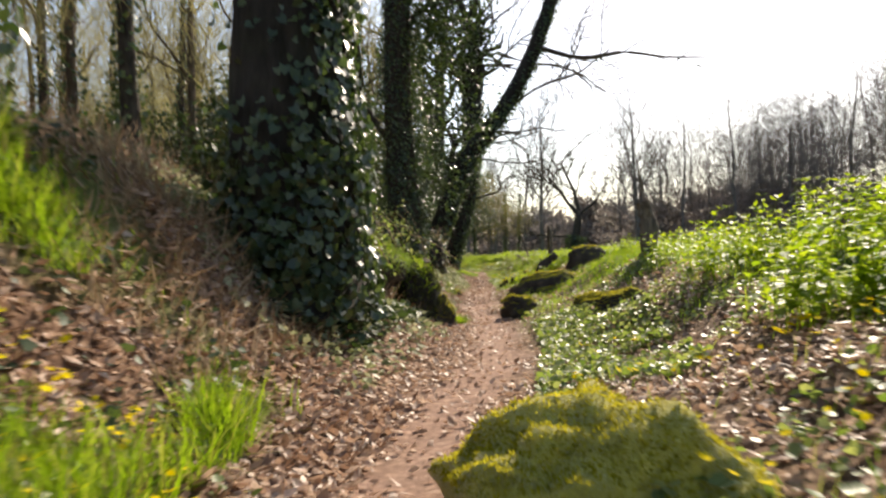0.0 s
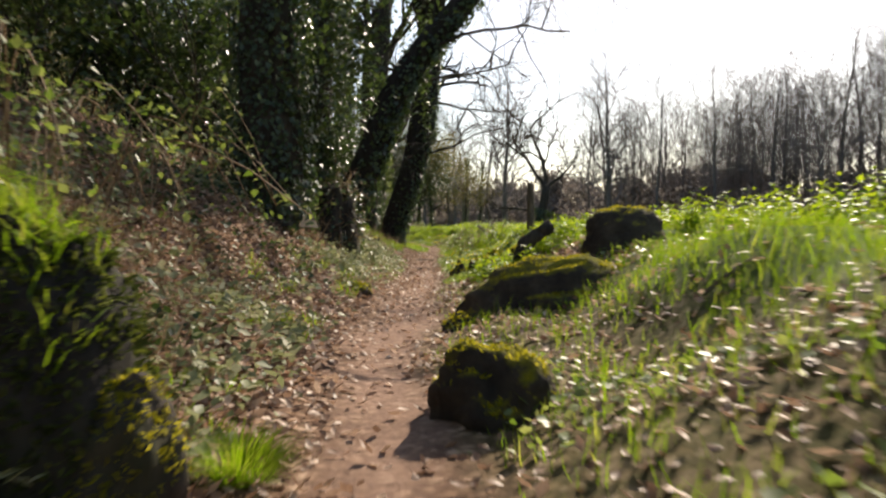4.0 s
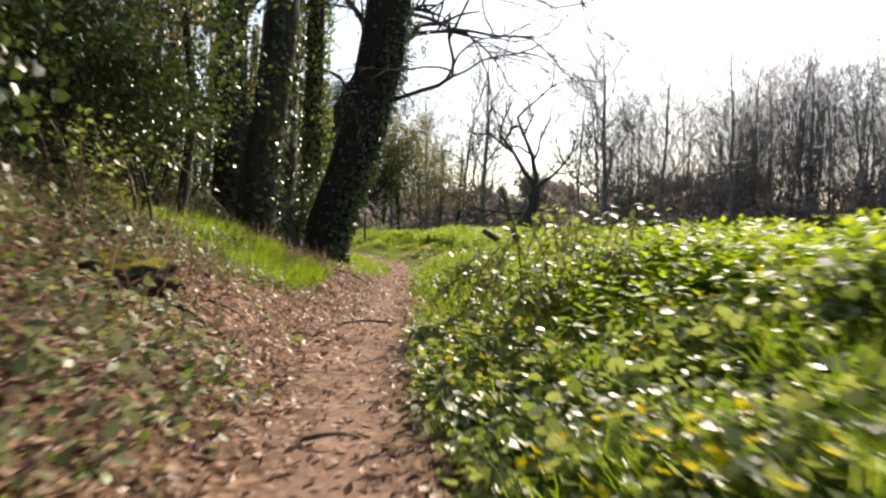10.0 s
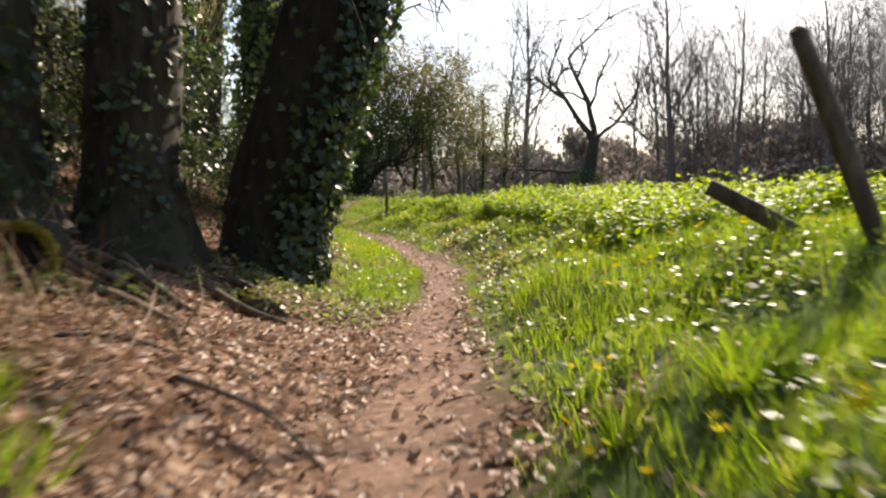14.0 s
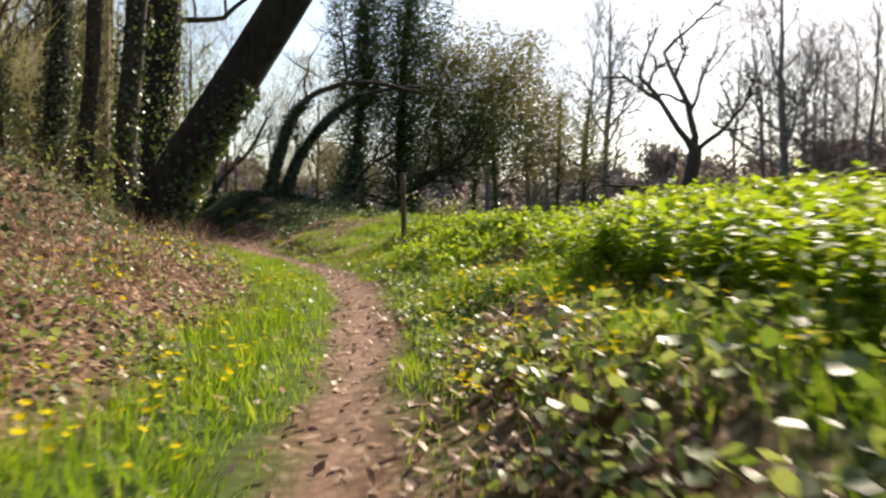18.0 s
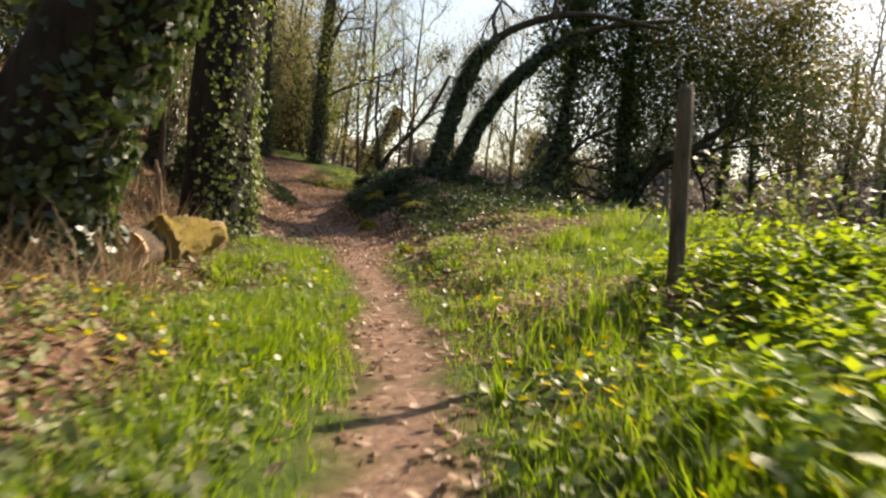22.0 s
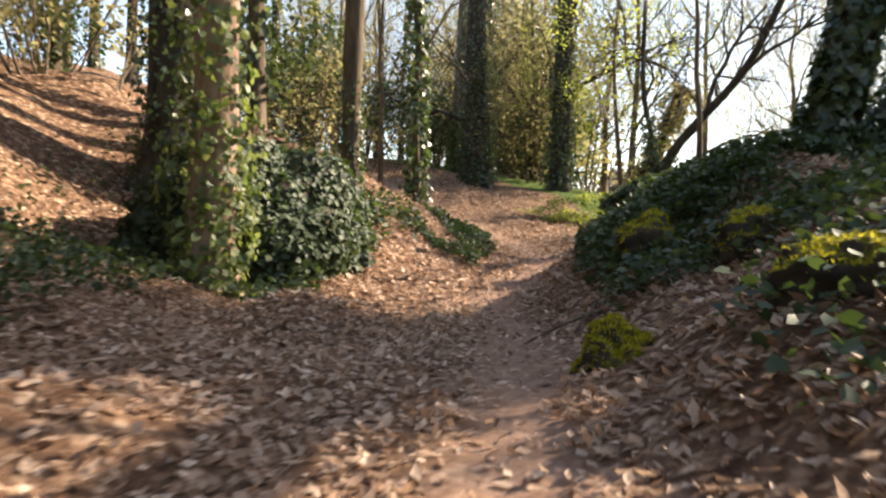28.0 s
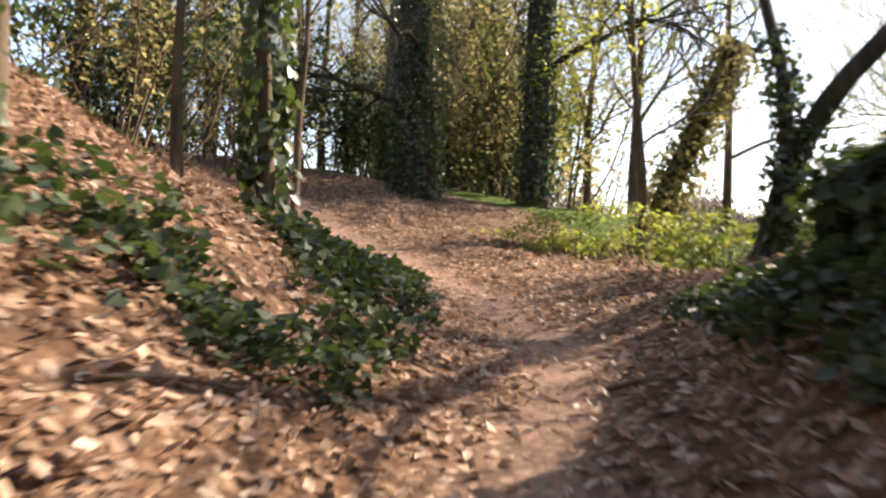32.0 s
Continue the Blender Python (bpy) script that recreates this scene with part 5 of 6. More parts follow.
cutlog = thing("cut_log", "dark sawn log with a mossy rim against the trunk", "log", g(-.15, 39.5))
part("trunk", Tubes().limb(curve_pts([(0, 0, .2), (-.12, .35, .22), (-.3, .75, .25)], 8), np.linspace(.2, .19, 8), 18, .08, 4).mesh("trunk", [BARK_BLACK]), cutlog)
rim = curve_pts([(.0 + .2 * math.cos(a), -.02, .2 + .2 * math.sin(a)) for a in np.linspace(-.5, 2.6, 7)], 22)
rv = Tubes().limb(rim, np.full(22, .026), 8, .25, 5)
part("moss", rv.mesh("moss", [MOSS]), cutlog, "bright mossy rim")
part("moss_fuzz", mesh_tris("moss_fuzz", *fuzz(np.concatenate(rv.v), np.concatenate(rv.f), 700, (.012, .028), 12, -1), [MOSSFUZZ]), cutlog, "", "stuff")
rootlet = thing("root_tangle", "mossy roots and broken branches lying at the trunks' feet", "root", g(.2, 39.6))
rf = np.random.default_rng(36)
for i in range(11):
    x0, y0 = rf.uniform(-.9, .5), rf.uniform(-.6, 2.2)
    way = rf.uniform(-.4, .5)
    ln = rf.uniform(.5, 1.1)
    line_r = [(x0 + ln * q * math.cos(way), y0 - ln * q * math.sin(way) * .8 - .25 * q, 0) for q in (0, .35, .7, 1)]
    zb = ground_z(.2, 39.6)
    line_r = [(x, y, ground_z(.2 + x, 39.6 + y) - zb + up) for (x, y, _), up in zip(line_r, (.12, .09, .05, -.03))]
    part("root", Tubes().limb(curve_pts(line_r, 9), np.linspace(.055, .015, 9) * rf.uniform(.5, 1.1), 8, .3, i).mesh("root", [WEATHERED if i % 2 else BARK_BROWN]), rootlet)

# the stump with a wig of long grass
tuft = thing("grassy_stump", "mossy stump with long overhanging grass", "stump", g(.88, 12.9))
MOSSDARK = leaf_mat("dark_moss_tip", [(0.0, (0.03, 0.04, 0.01)), (0.6, (0.07, 0.09, 0.018)), (1.0, (0.16, 0.18, 0.03))], 0.85, 0.4, None, 0.1)
tv, tf = lump((.36, .36, .82), 21.3, .2)
part("trunk", shade(mesh_tris("trunk", tv, tf, [BARK_BLACK])), tuft)
part("moss", mesh_tris("moss", *fuzz(tv, tf, 5200, (.02, .05), 21, -.4), [MOSSDARK]), tuft, "dark green moss", "stuff")
fv2, ff2 = lump((.16, .15, .3), 23.1, .3)
fv2 = fv2 + np.array([.36, -.16, .0])
foot = part("foot", shade(mesh_tris("foot", fv2, ff2, [BARK])), tuft, "mossy foot of the stump")
part("foot_moss", mesh_tris("foot_moss", *fuzz(fv2, ff2, 900, (.014, .03), 25, .2), [MOSSFUZZ]), foot, "yellow-green moss", "stuff")


def shaggy(v, f, n, tall, seed, mat, ok):
    """Long grass that grows out of a body and hangs over."""
    r = np.random.default_rng(seed)
    p = v[f][r.integers(0, len(f), n)].mean(1)
    p = p[ok(p)]
    p = p + r.normal(0, .03, p.shape)
    h = r.uniform(*tall, len(p))
    out = p * np.array([1, 1, .35]) + r.normal(0, .16, p.shape) + np.array([0, 0, .12])
    a = np.arctan2(-out[:, 0], out[:, 1])
    up = np.clip(out[:, 2] / (np.linalg.norm(out, axis=1) + 1e-6), 0, 1)
    return mesh_tris("grass", *spread(BLADE, p, turns(a + r.normal(0, .3, len(p)), -1.2 + up * 1.0 + r.normal(0, .25, len(p)), r.normal(0, .2, len(p))), np.stack([r.uniform(.006, .012, len(p)), h * 1.5, h], -1)), [mat])


part("grass", shaggy(tv, tf, 800, (.08, .18), 6, GRASS, lambda p: (p[:, 2] > .35) & (p[:, 0] + p[:, 1] * .4 < .22)), tuft, "long green grass", "stuff")
hummock = thing("grass_hummock", "steep hummock with long overhanging grass beside the stump", "grass", g(.0, 12.8, -.1))
hv, hf = lump((.72, .8, .42), 26.2, .25)
part("earth", shade(mesh_tris("earth", hv, hf, [BARK])), hummock)
part("grass", shaggy(hv, hf, 6500, (.1, .24), 8, GRASS, lambda p: p[:, 2] > .02), hummock, "long green grass", "stuff")
clump = thing("grass_clump", "round soft clump of fine green grass at the path's edge", "grass", g(1.42, 13.3))
cr = np.random.default_rng(9)
ca, cq = cr.uniform(0, 6.28, 900), np.sqrt(cr.uniform(0, 1, 900))
ch = cr.uniform(.12, .24, 900)
part("blade", mesh_tris("blade", *spread(BLADE, np.stack([np.cos(ca) * cq * .15, np.sin(ca) * cq * .15, np.full(900, -.02)], -1), turns(ca - math.pi / 2, -cq * .6 + cr.normal(0, .15, 900), cr.normal(0, .15, 900)), np.stack([np.full(900, .005), ch, ch], -1)), [GRASS]), clump, "", "stuff")

# rotten leaning stump in the nettles
stump("rotten_stump", "dark broken stump leaning over in the nettles", 3.45, 21.3, [(0, 0, -.2), (.02, 0, .14), (.1, .02, .34), (.3, .03, .5), (.5, .05, .62)], .1, .1, 36, BARK, .1, up=.08, moss=False)


def fence_post(label, x, y, tall, r0, lean, seed):
    th = thing("fence_post", label, "fence post", g(x, y), "old fence posts")
    pts = [(-lean[0] * .35 / tall, -lean[1] * .35 / tall, -.35), (lean[0] * .5, lean[1] * .5, tall * .5), (lean[0], lean[1], tall)]
    po = part("post", Tubes().limb(curve_pts(pts, 8), np.linspace(r0, r0 * .92, 8), 10, .07, seed).mesh("post", [WEATHERED]), th)
    part("top", Tubes().limb([(lean[0], lean[1], tall - .01), (lean[0] + .01, lean[1], tall + .025)], [r0 * .95, r0 * .8], 9, .12, seed).mesh("top", [WEATHERED]), po, "split weathered top")
    return th


fence_post("upright weathered fence post in the nettles", 4.43, 27.1, 1.17, .09, (-.03, 0), 3)
fence_post("thin weathered fence post leaning over in the meadow", 4.68, 39.1, 1.22, .06, (-.32, .3), 4)
fence_post("crooked old fence post among the nettles", 0.81, 59.2, 1.26, .055, (-.03, 0), 5)
board = thing("broken_board", "short dark broken board leaning in the grass", "board", g(4.3, 39.9))
part("board", Tubes().limb([(.42, -.2, .0), (.1, 0, .22), (-.22, .12, .42)], [.075, .08, .07], 4).mesh("board", [WEATHERED]), board)

SPLIT = bark_mat("split_wood", (0.13, 0.08, 0.05), (0.46, 0.32, 0.2), moss=0.1, scale=16.0)
# the sawn mossy log beside the path
slog = thing("sawn_log", "sawn log with bright moss lying beside the path", "log", g(-4.2, 59.9, .1))
lp = curve_pts([(0, 0, 0), (-.16, .6, .03), (-.32, 1.25, .05), (-.5, 1.95, .07)], 20)
part("trunk", Tubes().limb(lp, np.linspace(.205, .18, 20), 22, .13, 3).mesh("trunk", [BARK_BROWN]), slog)
part("sawn_end", Tubes().limb([(.012, -.034, 0), (.0, 0, 0)], [.2, .206], 22, .06, 3).mesh("sawn_end", [CUT]), slog, "pale sawn end")
mb = Tubes().limb(lp[5:17] + np.array([.05, -.02, .045]), .205 + .025 * np.sin(np.arange(12) * 1.3) * np.linspace(1, .4, 12), 40, .16, 9)
mv, mf = np.concatenate(mb.v), np.concatenate(mb.f)
mv = mv + np.stack([value_noise(mv[:, 1] * 3 + 9, mv[:, 2] * 3, .13, 77) * .07, np.zeros(len(mv)), value_noise(mv[:, 0] * 3, mv[:, 1] * 3, .12, 78) * .08 - .03], -1)
mo = part("moss", shade(mesh_tris("moss", mv, mf, [MOSS])), slog, "orange-yellow moss")
part("moss_fuzz", mesh_tris("moss_fuzz", *fuzz(mv, mf, 5000, (.008, .02), 4, -.5), [GOLDFUZZ]), mo, "", "stuff")
part("bare_end", Tubes().limb(lp[15:] + np.array([.03, 0, .02]), [.1, .2, .215, .2, .15], 16, .22, 6).mesh("bare_end", [SPLIT]), slog, "pale split wood stripped of bark")
snapped = thing("broken_branch", "pale bare broken branch slanting down the bank", "branch", g(-6.05, 62.6))
part("wood", Tubes().limb(curve_pts([(.26, -.12, -.02), (.1, -.03, .1), (-.1, .05, .2), (-.24, .12, .42), (-.28, .16, .7), (-.4, .2, 1.0)], 16), np.array([.03, .07, .085, .07, .062, .06, .056, .05, .05, .045, .042, .04, .036, .03, .026, .02]), 10, .32, 4).mesh("wood", [SPLIT]), snapped)
# an upturned root mass in the bank
roots = thing("root_mass", "dark upturned root mass with dry stems hanging from it", "root", g(0.62, 22.9))
ev, ef = lump((.42, .5, 1.15), 41.3, .3)
part("earth", shade(mesh_tris("earth", ev, ef, [BARK])), roots)
fr = np.random.default_rng(311)
ep = ev[fr.integers(0, len(ev), 1500)] * fr.uniform(1.0, 1.25, (1500, 1)) + fr.normal(0, .05, (1500, 3))
ep = ep[ep[:, 2] > .1]
part("ivy", mesh_tris("ivy", *spread(IVY, ep[:700], facing(ep[:700] + fr.normal(0, .4, ep[:700].shape), math.pi + fr.normal(0, .8, len(ep[:700]))), fr.uniform(.04, .08, len(ep[:700]))), [IVYLEAF]), roots, "dark ivy leaves", "stuff")
eh = fr.uniform(.15, .5, len(ep) - 700)
part("dry_stem", mesh_tris("dry_stem", *spread(BLADE, ep[700:], facing(ep[700:] * np.array([1, 1, .3]) + fr.normal(0, .4, ep[700:].shape), fr.uniform(0, 6.28, len(eh))), np.stack([np.full(len(eh), .01), eh, eh * .5], -1)), [BRACKEN]), roots, "tangle of pale dry stems", "stuff")
fr = np.random.default_rng(310)
for i in range(16):
    a, z0 = fr.uniform(0, 6.28), fr.uniform(.3, 1.15)
    st = np.array([math.cos(a) * .34, math.sin(a) * .4, z0])
    ed = st + np.array([math.cos(a) * fr.uniform(.2, .5), math.sin(a) * fr.uniform(.2, .5), fr.uniform(-.5, .3)])
    part("root", Tubes().limb(curve_pts([st, (st + ed) / 2 + fr.normal(0, .08, 3), ed], 6), np.linspace(.022, .006, 6), 5, .2, i).mesh("root", [WEATHERED if i % 3 else BARK]), roots)

# dead branches before the mossy stones
for (x0, y0), (x1, y1), q, bow in [((3.18, 10.72), (3.75, 10.5), .035, .1), ((3.3, 10.4), (3.62, 10.78), .025, -.06)]:
    br = thing("fallen_branch", "dark dead branch lying in the leaves before a stone", "branch", g(x0, y0))
    run = []
    for i in range(9):
        x, y = x0 + (x1 - x0) * i / 8, y0 + (y1 - y0) * i / 8 + bow * math.sin(i * .39)
        run.append((x - x0, y - y0, ground_z(x, y) - ground_z(x0, y0) + .03))
    part("wood", Tubes().limb(np.array(run), np.linspace(q, q * .5, 9), 8, .25, 5).mesh("wood", [BARK]), br)
    part("side_twig", Tubes().limb(curve_pts([run[5], (run[5][0] + .06, run[5][1] - .1, run[5][2] + .08), (run[5][0] + .16, run[5][1] - .14, run[5][2] + .14)], 5), np.linspace(q * .45, q * .2, 5), 6, .2, 6).mesh("side_twig", [BARK]), br)

# sticks lying about
fr = np.random.default_rng(300)
for i, (s0, s1, d0, d1, count) in enumerate([(1, 8, .6, 2.6, 7), (8, 20, .8, 2.4, 5), (27, 33, -2.0, .1, 8), (34, 42, -2.4, -.5, 8), (55, 64, -3, -1, 6), (66, 76, -2.0, 2.2, 14)]):
    pl, _, _ = strewn(count, s0, s1, d0, d1)
    for p in pl:
        a, ln = fr.uniform(0, 6.28), fr.uniform(.25, .8)
        o = np.array([math.cos(a), math.sin(a), 0]) * ln / 2
        e1, e2 = p - o, p + o
        e1[2], e2[2] = ground_z(e1[0], e1[1]) + .02, ground_z(e2[0], e2[1]) + .03
        mid = (e1 + e2) / 2 + np.array([fr.normal(0, .04), fr.normal(0, .04), .03])
        st = thing("stick", "thin fallen stick lying on the leaf litter", "stick", tuple(p), "fallen sticks")
        part("wood", Tubes().limb(curve_pts([e1 - p, mid - p, e2 - p], 6), np.linspace(.014, .008, 6), 6, .15, 3).mesh("wood", [WEATHERED]), st)


# ---------------- ground cover ----------------
def keep(mask, *arrays):
    return [x[mask] for x in arrays]


def grass_patch(n, s0, s1, d0, d1, tall, seed, thick=0.006):
    p, s, d = strewn(n, s0, s1, d0, d1)
    lush = greenness(p[:, 0], p[:, 1], s, d)
    tuftn = value_noise(p[:, 0], p[:, 1], 0.35, 51)
    lush = lush * (1 - .75 * smooth(24.5, 26, s) * smooth(31, 29.5, s) * smooth(2.2, 1.6, d))
    ok = (rng.uniform(0, 1, n) < lush * (0.35 + 0.9 * tuftn)) & (np.abs(d) * narrow(s) > 0.27)
    p, s, d, tuftn = keep(ok, p, s, d, tuftn)
    m = len(p)
    h = rng.uniform(*tall, m) * (0.55 + 0.9 * tuftn) * (0.5 + 0.5 * smooth(.3, .9, np.abs(d)))
    rot = turns(rng.uniform(0, 6.28, m), rng.normal(0, .28, m), rng.normal(0, .2, m))
    return spread(BLADE, p - np.array([0, 0, .02]), rot, np.stack([np.full(m, thick) * rng.uniform(.7, 1.5, m), h, h], -1))


for s0, s1, n1, n2, label in ((-2, 22, 44000, 20000, "green grass and moss growing through the leaf litter"), (22, 44, 80000, 24000, "lush bright green meadow grass beside the path"), (44, 67, 90000, 30000, "lush grass on both sides of the path")):
    stuff("grass", [grass_patch(n1, s0, s1, .18, 3.6, (.07, .19), 1, .007), grass_patch(n2, s0, s1, 3.4, 11, (.10, .22), 2, .013), grass_patch(int(n2 * 1.5), s0, s1, -3.0, -.18, (.08, .22), 3, .007)], GRASS, label, "grass")
p0 = strewn(24000, 1, 5.2, -3.4, -.8)[0]
p0 = p0[value_noise(p0[:, 0], p0[:, 1], .8, 36) > .3]
h0 = rng.uniform(.12, .34, len(p0))
stuff("long_grass", [spread(BLADE, p0, turns(rng.uniform(0, 6.28, len(p0)), rng.normal(0, .4, len(p0)), rng.normal(0, .3, len(p0))), np.stack([rng.uniform(.006, .011, len(p0)), h0 * 1.3, h0], -1))], GRASS, "long tufts of grass on the steep bank", "grass")
stuff("meadow_grass", [grass_patch(36000, 0, 70, 10, 34, (.2, .4), 4, .03)], GRASS, "bright green grass of the open meadow", "grass")


def tufts(n, s0, s1, d0, d1, seed, tall=(.14, .3), blades=46, least=.45):
    """Thick clumps of longer grass that lean out from their middles."""
    p, s, d = strewn(n, s0, s1, d0, d1)
    ok = (greenness(p[:, 0], p[:, 1], s, d) > least) & (value_noise(p[:, 0], p[:, 1], 1.5, seed) > .42) & (np.abs(d) > .36)
    p = p[ok]
    m = len(p) * blades
    c = np.repeat(p, blades, 0)
    wide = np.repeat(rng.uniform(.06, .15, len(p)), blades)
    a, q = rng.uniform(0, 6.28, m), np.sqrt(rng.uniform(0, 1, m))
    c[:, 0] += np.cos(a) * q * wide
    c[:, 1] += np.sin(a) * q * wide
    h = np.repeat(rng.uniform(*tall, len(p)), blades) * rng.uniform(.55, 1.1, m)
    return spread(BLADE, c - np.array([0, 0, .03]), turns(a - math.pi / 2 + rng.normal(0, .5, m), -q * .45 + rng.normal(0, .15, m), rng.normal(0, .15, m)), np.stack([rng.uniform(.006, .011, m), h * .9, h], -1))


stuff("grass_tuft", [tufts(330, 42, 64, .4, 3.2, 53, (.12, .25)), tufts(420, 42, 64, -2.2, -.38, 54, (.1, .22)), tufts(130, 22, 30, .45, 2.4, 55), tufts(200, 30, 42, .5, 4, 56), tufts(110, 30, 36, -3, -.9, 57), tufts(380, 33, 37.5, -2.9, -.9, 58, (.14, .3), 46, -1), tufts(240, 58, 62.4, -1.75, -.45, 59, (.12, .26), 46, -1), tufts(420, 62.2, 65.4, -2.7, -.7, 61, (.12, .26), 46, -1), tufts(420, 1.6, 5.4, -3.0, -.7, 63, (.16, .36), 46, .08), tufts(60, 13, 21, -1.6, -.6, 64, (.12, .24), 46, -1), tufts(70, 59.3, 63.2, .38, 1.4, 65, (.1, .2), 46, -1), tufts(24, 64.5, 67, .6, 1.5, 62, (.12, .22), 46, -1)], GRASS, "thick tufts of bright green grass beside the path", "grass")


def herb_patch(n, s0, s1, d0, d1, size, low, scale_noise, seed, shape=ROUND, tilt=.5, lift=(.02, .10)):
    """Small broad leaves near the ground, in drifts."""
    p, s, d = strewn(n, s0, s1, d0, d1)
    drift = value_noise(p[:, 0], p[:, 1], scale_noise, seed) * .65 + value_noise(p[:, 0], p[:, 1], scale_noise * .3, seed + 1) * .35
    ok = (drift > low) & (np.abs(d) * narrow(s) > .3) & (rng.uniform(0, 1, n) < smooth(.22, .65, np.abs(d) * narrow(s)))
    p = p[ok]
    m = len(p)
    p[:, 2] += rng.uniform(*lift, m)
    rot = turns(rng.uniform(0, 6.28, m), rng.normal(0, tilt, m), rng.normal(0, tilt, m))
    return spread(shape, p, rot, rng.uniform(*size, m))


def flowers(n, s0, s1, d0, d1, seed):
    p, s, d = strewn(n, s0, s1, d0, d1)
    ok = (value_noise(p[:, 0], p[:, 1], 1.3, seed) > .5) & (np.abs(d) > .45)
    p = p[ok]
    m = len(p)
    p[:, 2] += rng.uniform(.09, .17, m)
    return spread(PETALS, p, turns(rng.uniform(0, 6.28, m), rng.normal(.2, .35, m), rng.normal(0, .3, m)), rng.uniform(.018, .038, m))


stuff("celandine", [herb_patch(6500, 6.3, 12, .5, 1.7, (.035, .06), .45, .9, 60), herb_patch(5500, 0, 9, .6, 3.2, (.035, .06), .46, 1.5, 61), herb_patch(3600, 0, 4.6, -2, -.5, (.035, .06), .42, 1.2, 62), herb_patch(5000, 9, 17.5, .5, 3.5, (.035, .06), .46, 1.4, 63), herb_patch(1200, 17.5, 22, .5, 3.5, (.035, .065), .5, 1.0, 63)],
      HERB, "glossy round celandine leaves in the litter", "herb")
stuff("celandine", [herb_patch(10000, 24.5, 31.5, .35, 2.3, (.04, .07), .3, 1.2, 58), herb_patch(16000, 22, 42, .4, 4, (.035, .06), .42, 1.4, 64), herb_patch(2600, 21, 31, -2.2, -.45, (.035, .06), .45, 1.3, 65)], HERB, "drifts of glossy celandine leaves by the path", "herb")
stuff("celandine", [herb_patch(1900, 43.4, 49.0, .7, 2.3, (.05, .085), .4, .8, 122, ROUND, .6, (.03, .14)), herb_patch(1500, 24.5, 29, .5, 2.2, (.055, .09), .4, .8, 123, ROUND, .6, (.03, .14)), herb_patch(5000, 42, 46.2, .4, 4.2, (.035, .065), .38, 1.4, 66), herb_patch(800, 46.2, 50, .4, 1.0, (.03, .055), .4, 1.0, 124), herb_patch(9500, 50, 57.5, .4, 4.2, (.035, .065), .38, 1.4, 125), herb_patch(5500, 57, 67, .4, 4.2, (.035, .065), .46, 1.1, 57), herb_patch(11000, 41, 66, -2.3, -.45, (.035, .06), .45, 1.3, 67)], HERB, "glossy celandine leaves in the grass", "herb")
stuff("ground_herbs", [herb_patch(3600, 56, 66, -2.8, -.45, (.04, .075), .48, 1.1, 59, ROUND, .4, (.02, .1)), herb_patch(8000, 6.5, 20, -3.4, -.6, (.05, .1), .42, 1.5, 68, OVATE, .5, (.03, .2)), herb_patch(4500, 14, 26, -3.2, -.5, (.05, .1), .46, 1.2, 126, OVATE, .5, (.03, .2)), herb_patch(7500, 20, 33.5, -3.2, -.6, (.05, .1), .45, 1.5, 69, OVATE, .5, (.03, .2))], SAGE, "pale green herbs scattered over the leafy bank", "herb")
stuff("ground_herbs", [herb_patch(6500, 46, 62, -6, -2.2, (.05, .1), .45, 1.4, 120, OVATE, .5, (.03, .25)), herb_patch(2600, 61, 67, -3.2, -.6, (.04, .08), .5, 1.0, 121, ROUND, .4, (.02, .1))], SAGE, "pale green herbs and bramble leaves on the bank", "herb")
stuff("celandine_flowers", [flowers(200, 0, 9, .7, 2.5, 71), flowers(420, 1, 5, -2.0, -.6, 72), flowers(260, 25, 31, .5, 2.0, 76), flowers(900, 24, 42, .5, 3, 73), flowers(1500, 42, 62, .5, 3.2, 74), flowers(1000, 43, 63, -2.4, -.5, 75)], YELLOW, "small yellow celandine flowers", "flower")


def nettles(n, s0, s1, d0, d1, tall, low, seed):
    """Upright stems with pairs of broad leaves, in beds."""
    p, s, d = strewn(n, s0, s1, d0, d1)
    bed = value_noise(p[:, 0], p[:, 1], 2.2, seed)
    p, bed = keep(bed > low, p, bed)
    m = len(p)
    h = rng.uniform(*tall, m) * (.6 + .6 * bed)
    sets = []
    for level in range(5):
        t = .35 + .16 * level
        for q in range(2):
            a = rng.uniform(0, 6.28, m) if q == 0 else a + math.pi + rng.normal(0, .3, m)
            at = p + np.stack([np.zeros(m), np.zeros(m), h * t], -1)
            rot = turns(a, rng.normal(-.15 if level < 4 else .5, .25, m), rng.normal(0, .2, m))
            sets.append(spread(OVATE, at, rot, rng.uniform(.075, .135, m) * (1.15 - .1 * level)))
    rot = turns(rng.uniform(0, 6.28, m), rng.normal(0, .08, m), rng.normal(0, .08, m))
    sets.append(spread(BLADE, p - np.array([0, 0, .03]), rot, np.stack([np.full(m, .012), h * .15, h], -1)))
    return sets


stuff("nettles", nettles(1300, -1, 9.5, 2.4, 6, (.3, .55), .3, 81) + nettles(300, 6.4, 10.5, 2.1, 3.6, (.55, .85), .2, 87) + nettles(500, 10, 22, 2.2, 5.5, (.25, .45), .5, 82), NETTLE, "bright green young nettles on the bank", "nettle")
stuff("nettles", nettles(330, 20.5, 26, -2.0, -.8, (.15, .32), .45, 83), SAGE, "pale young nettles on the leafy bank", "nettle")
stuff("nettles", nettles(300, 28.6, 31.6, 1.25, 2.4, (.18, .3), .15, 90) + nettles(60, 20.5, 22.0, .9, 1.7, (.26, .42), 0, 91) + nettles(1500, 21, 34, 1.9, 6, (.16, .32), .42, 84), NETTLE, "bed of bright green nettles round the fence post", "nettle")
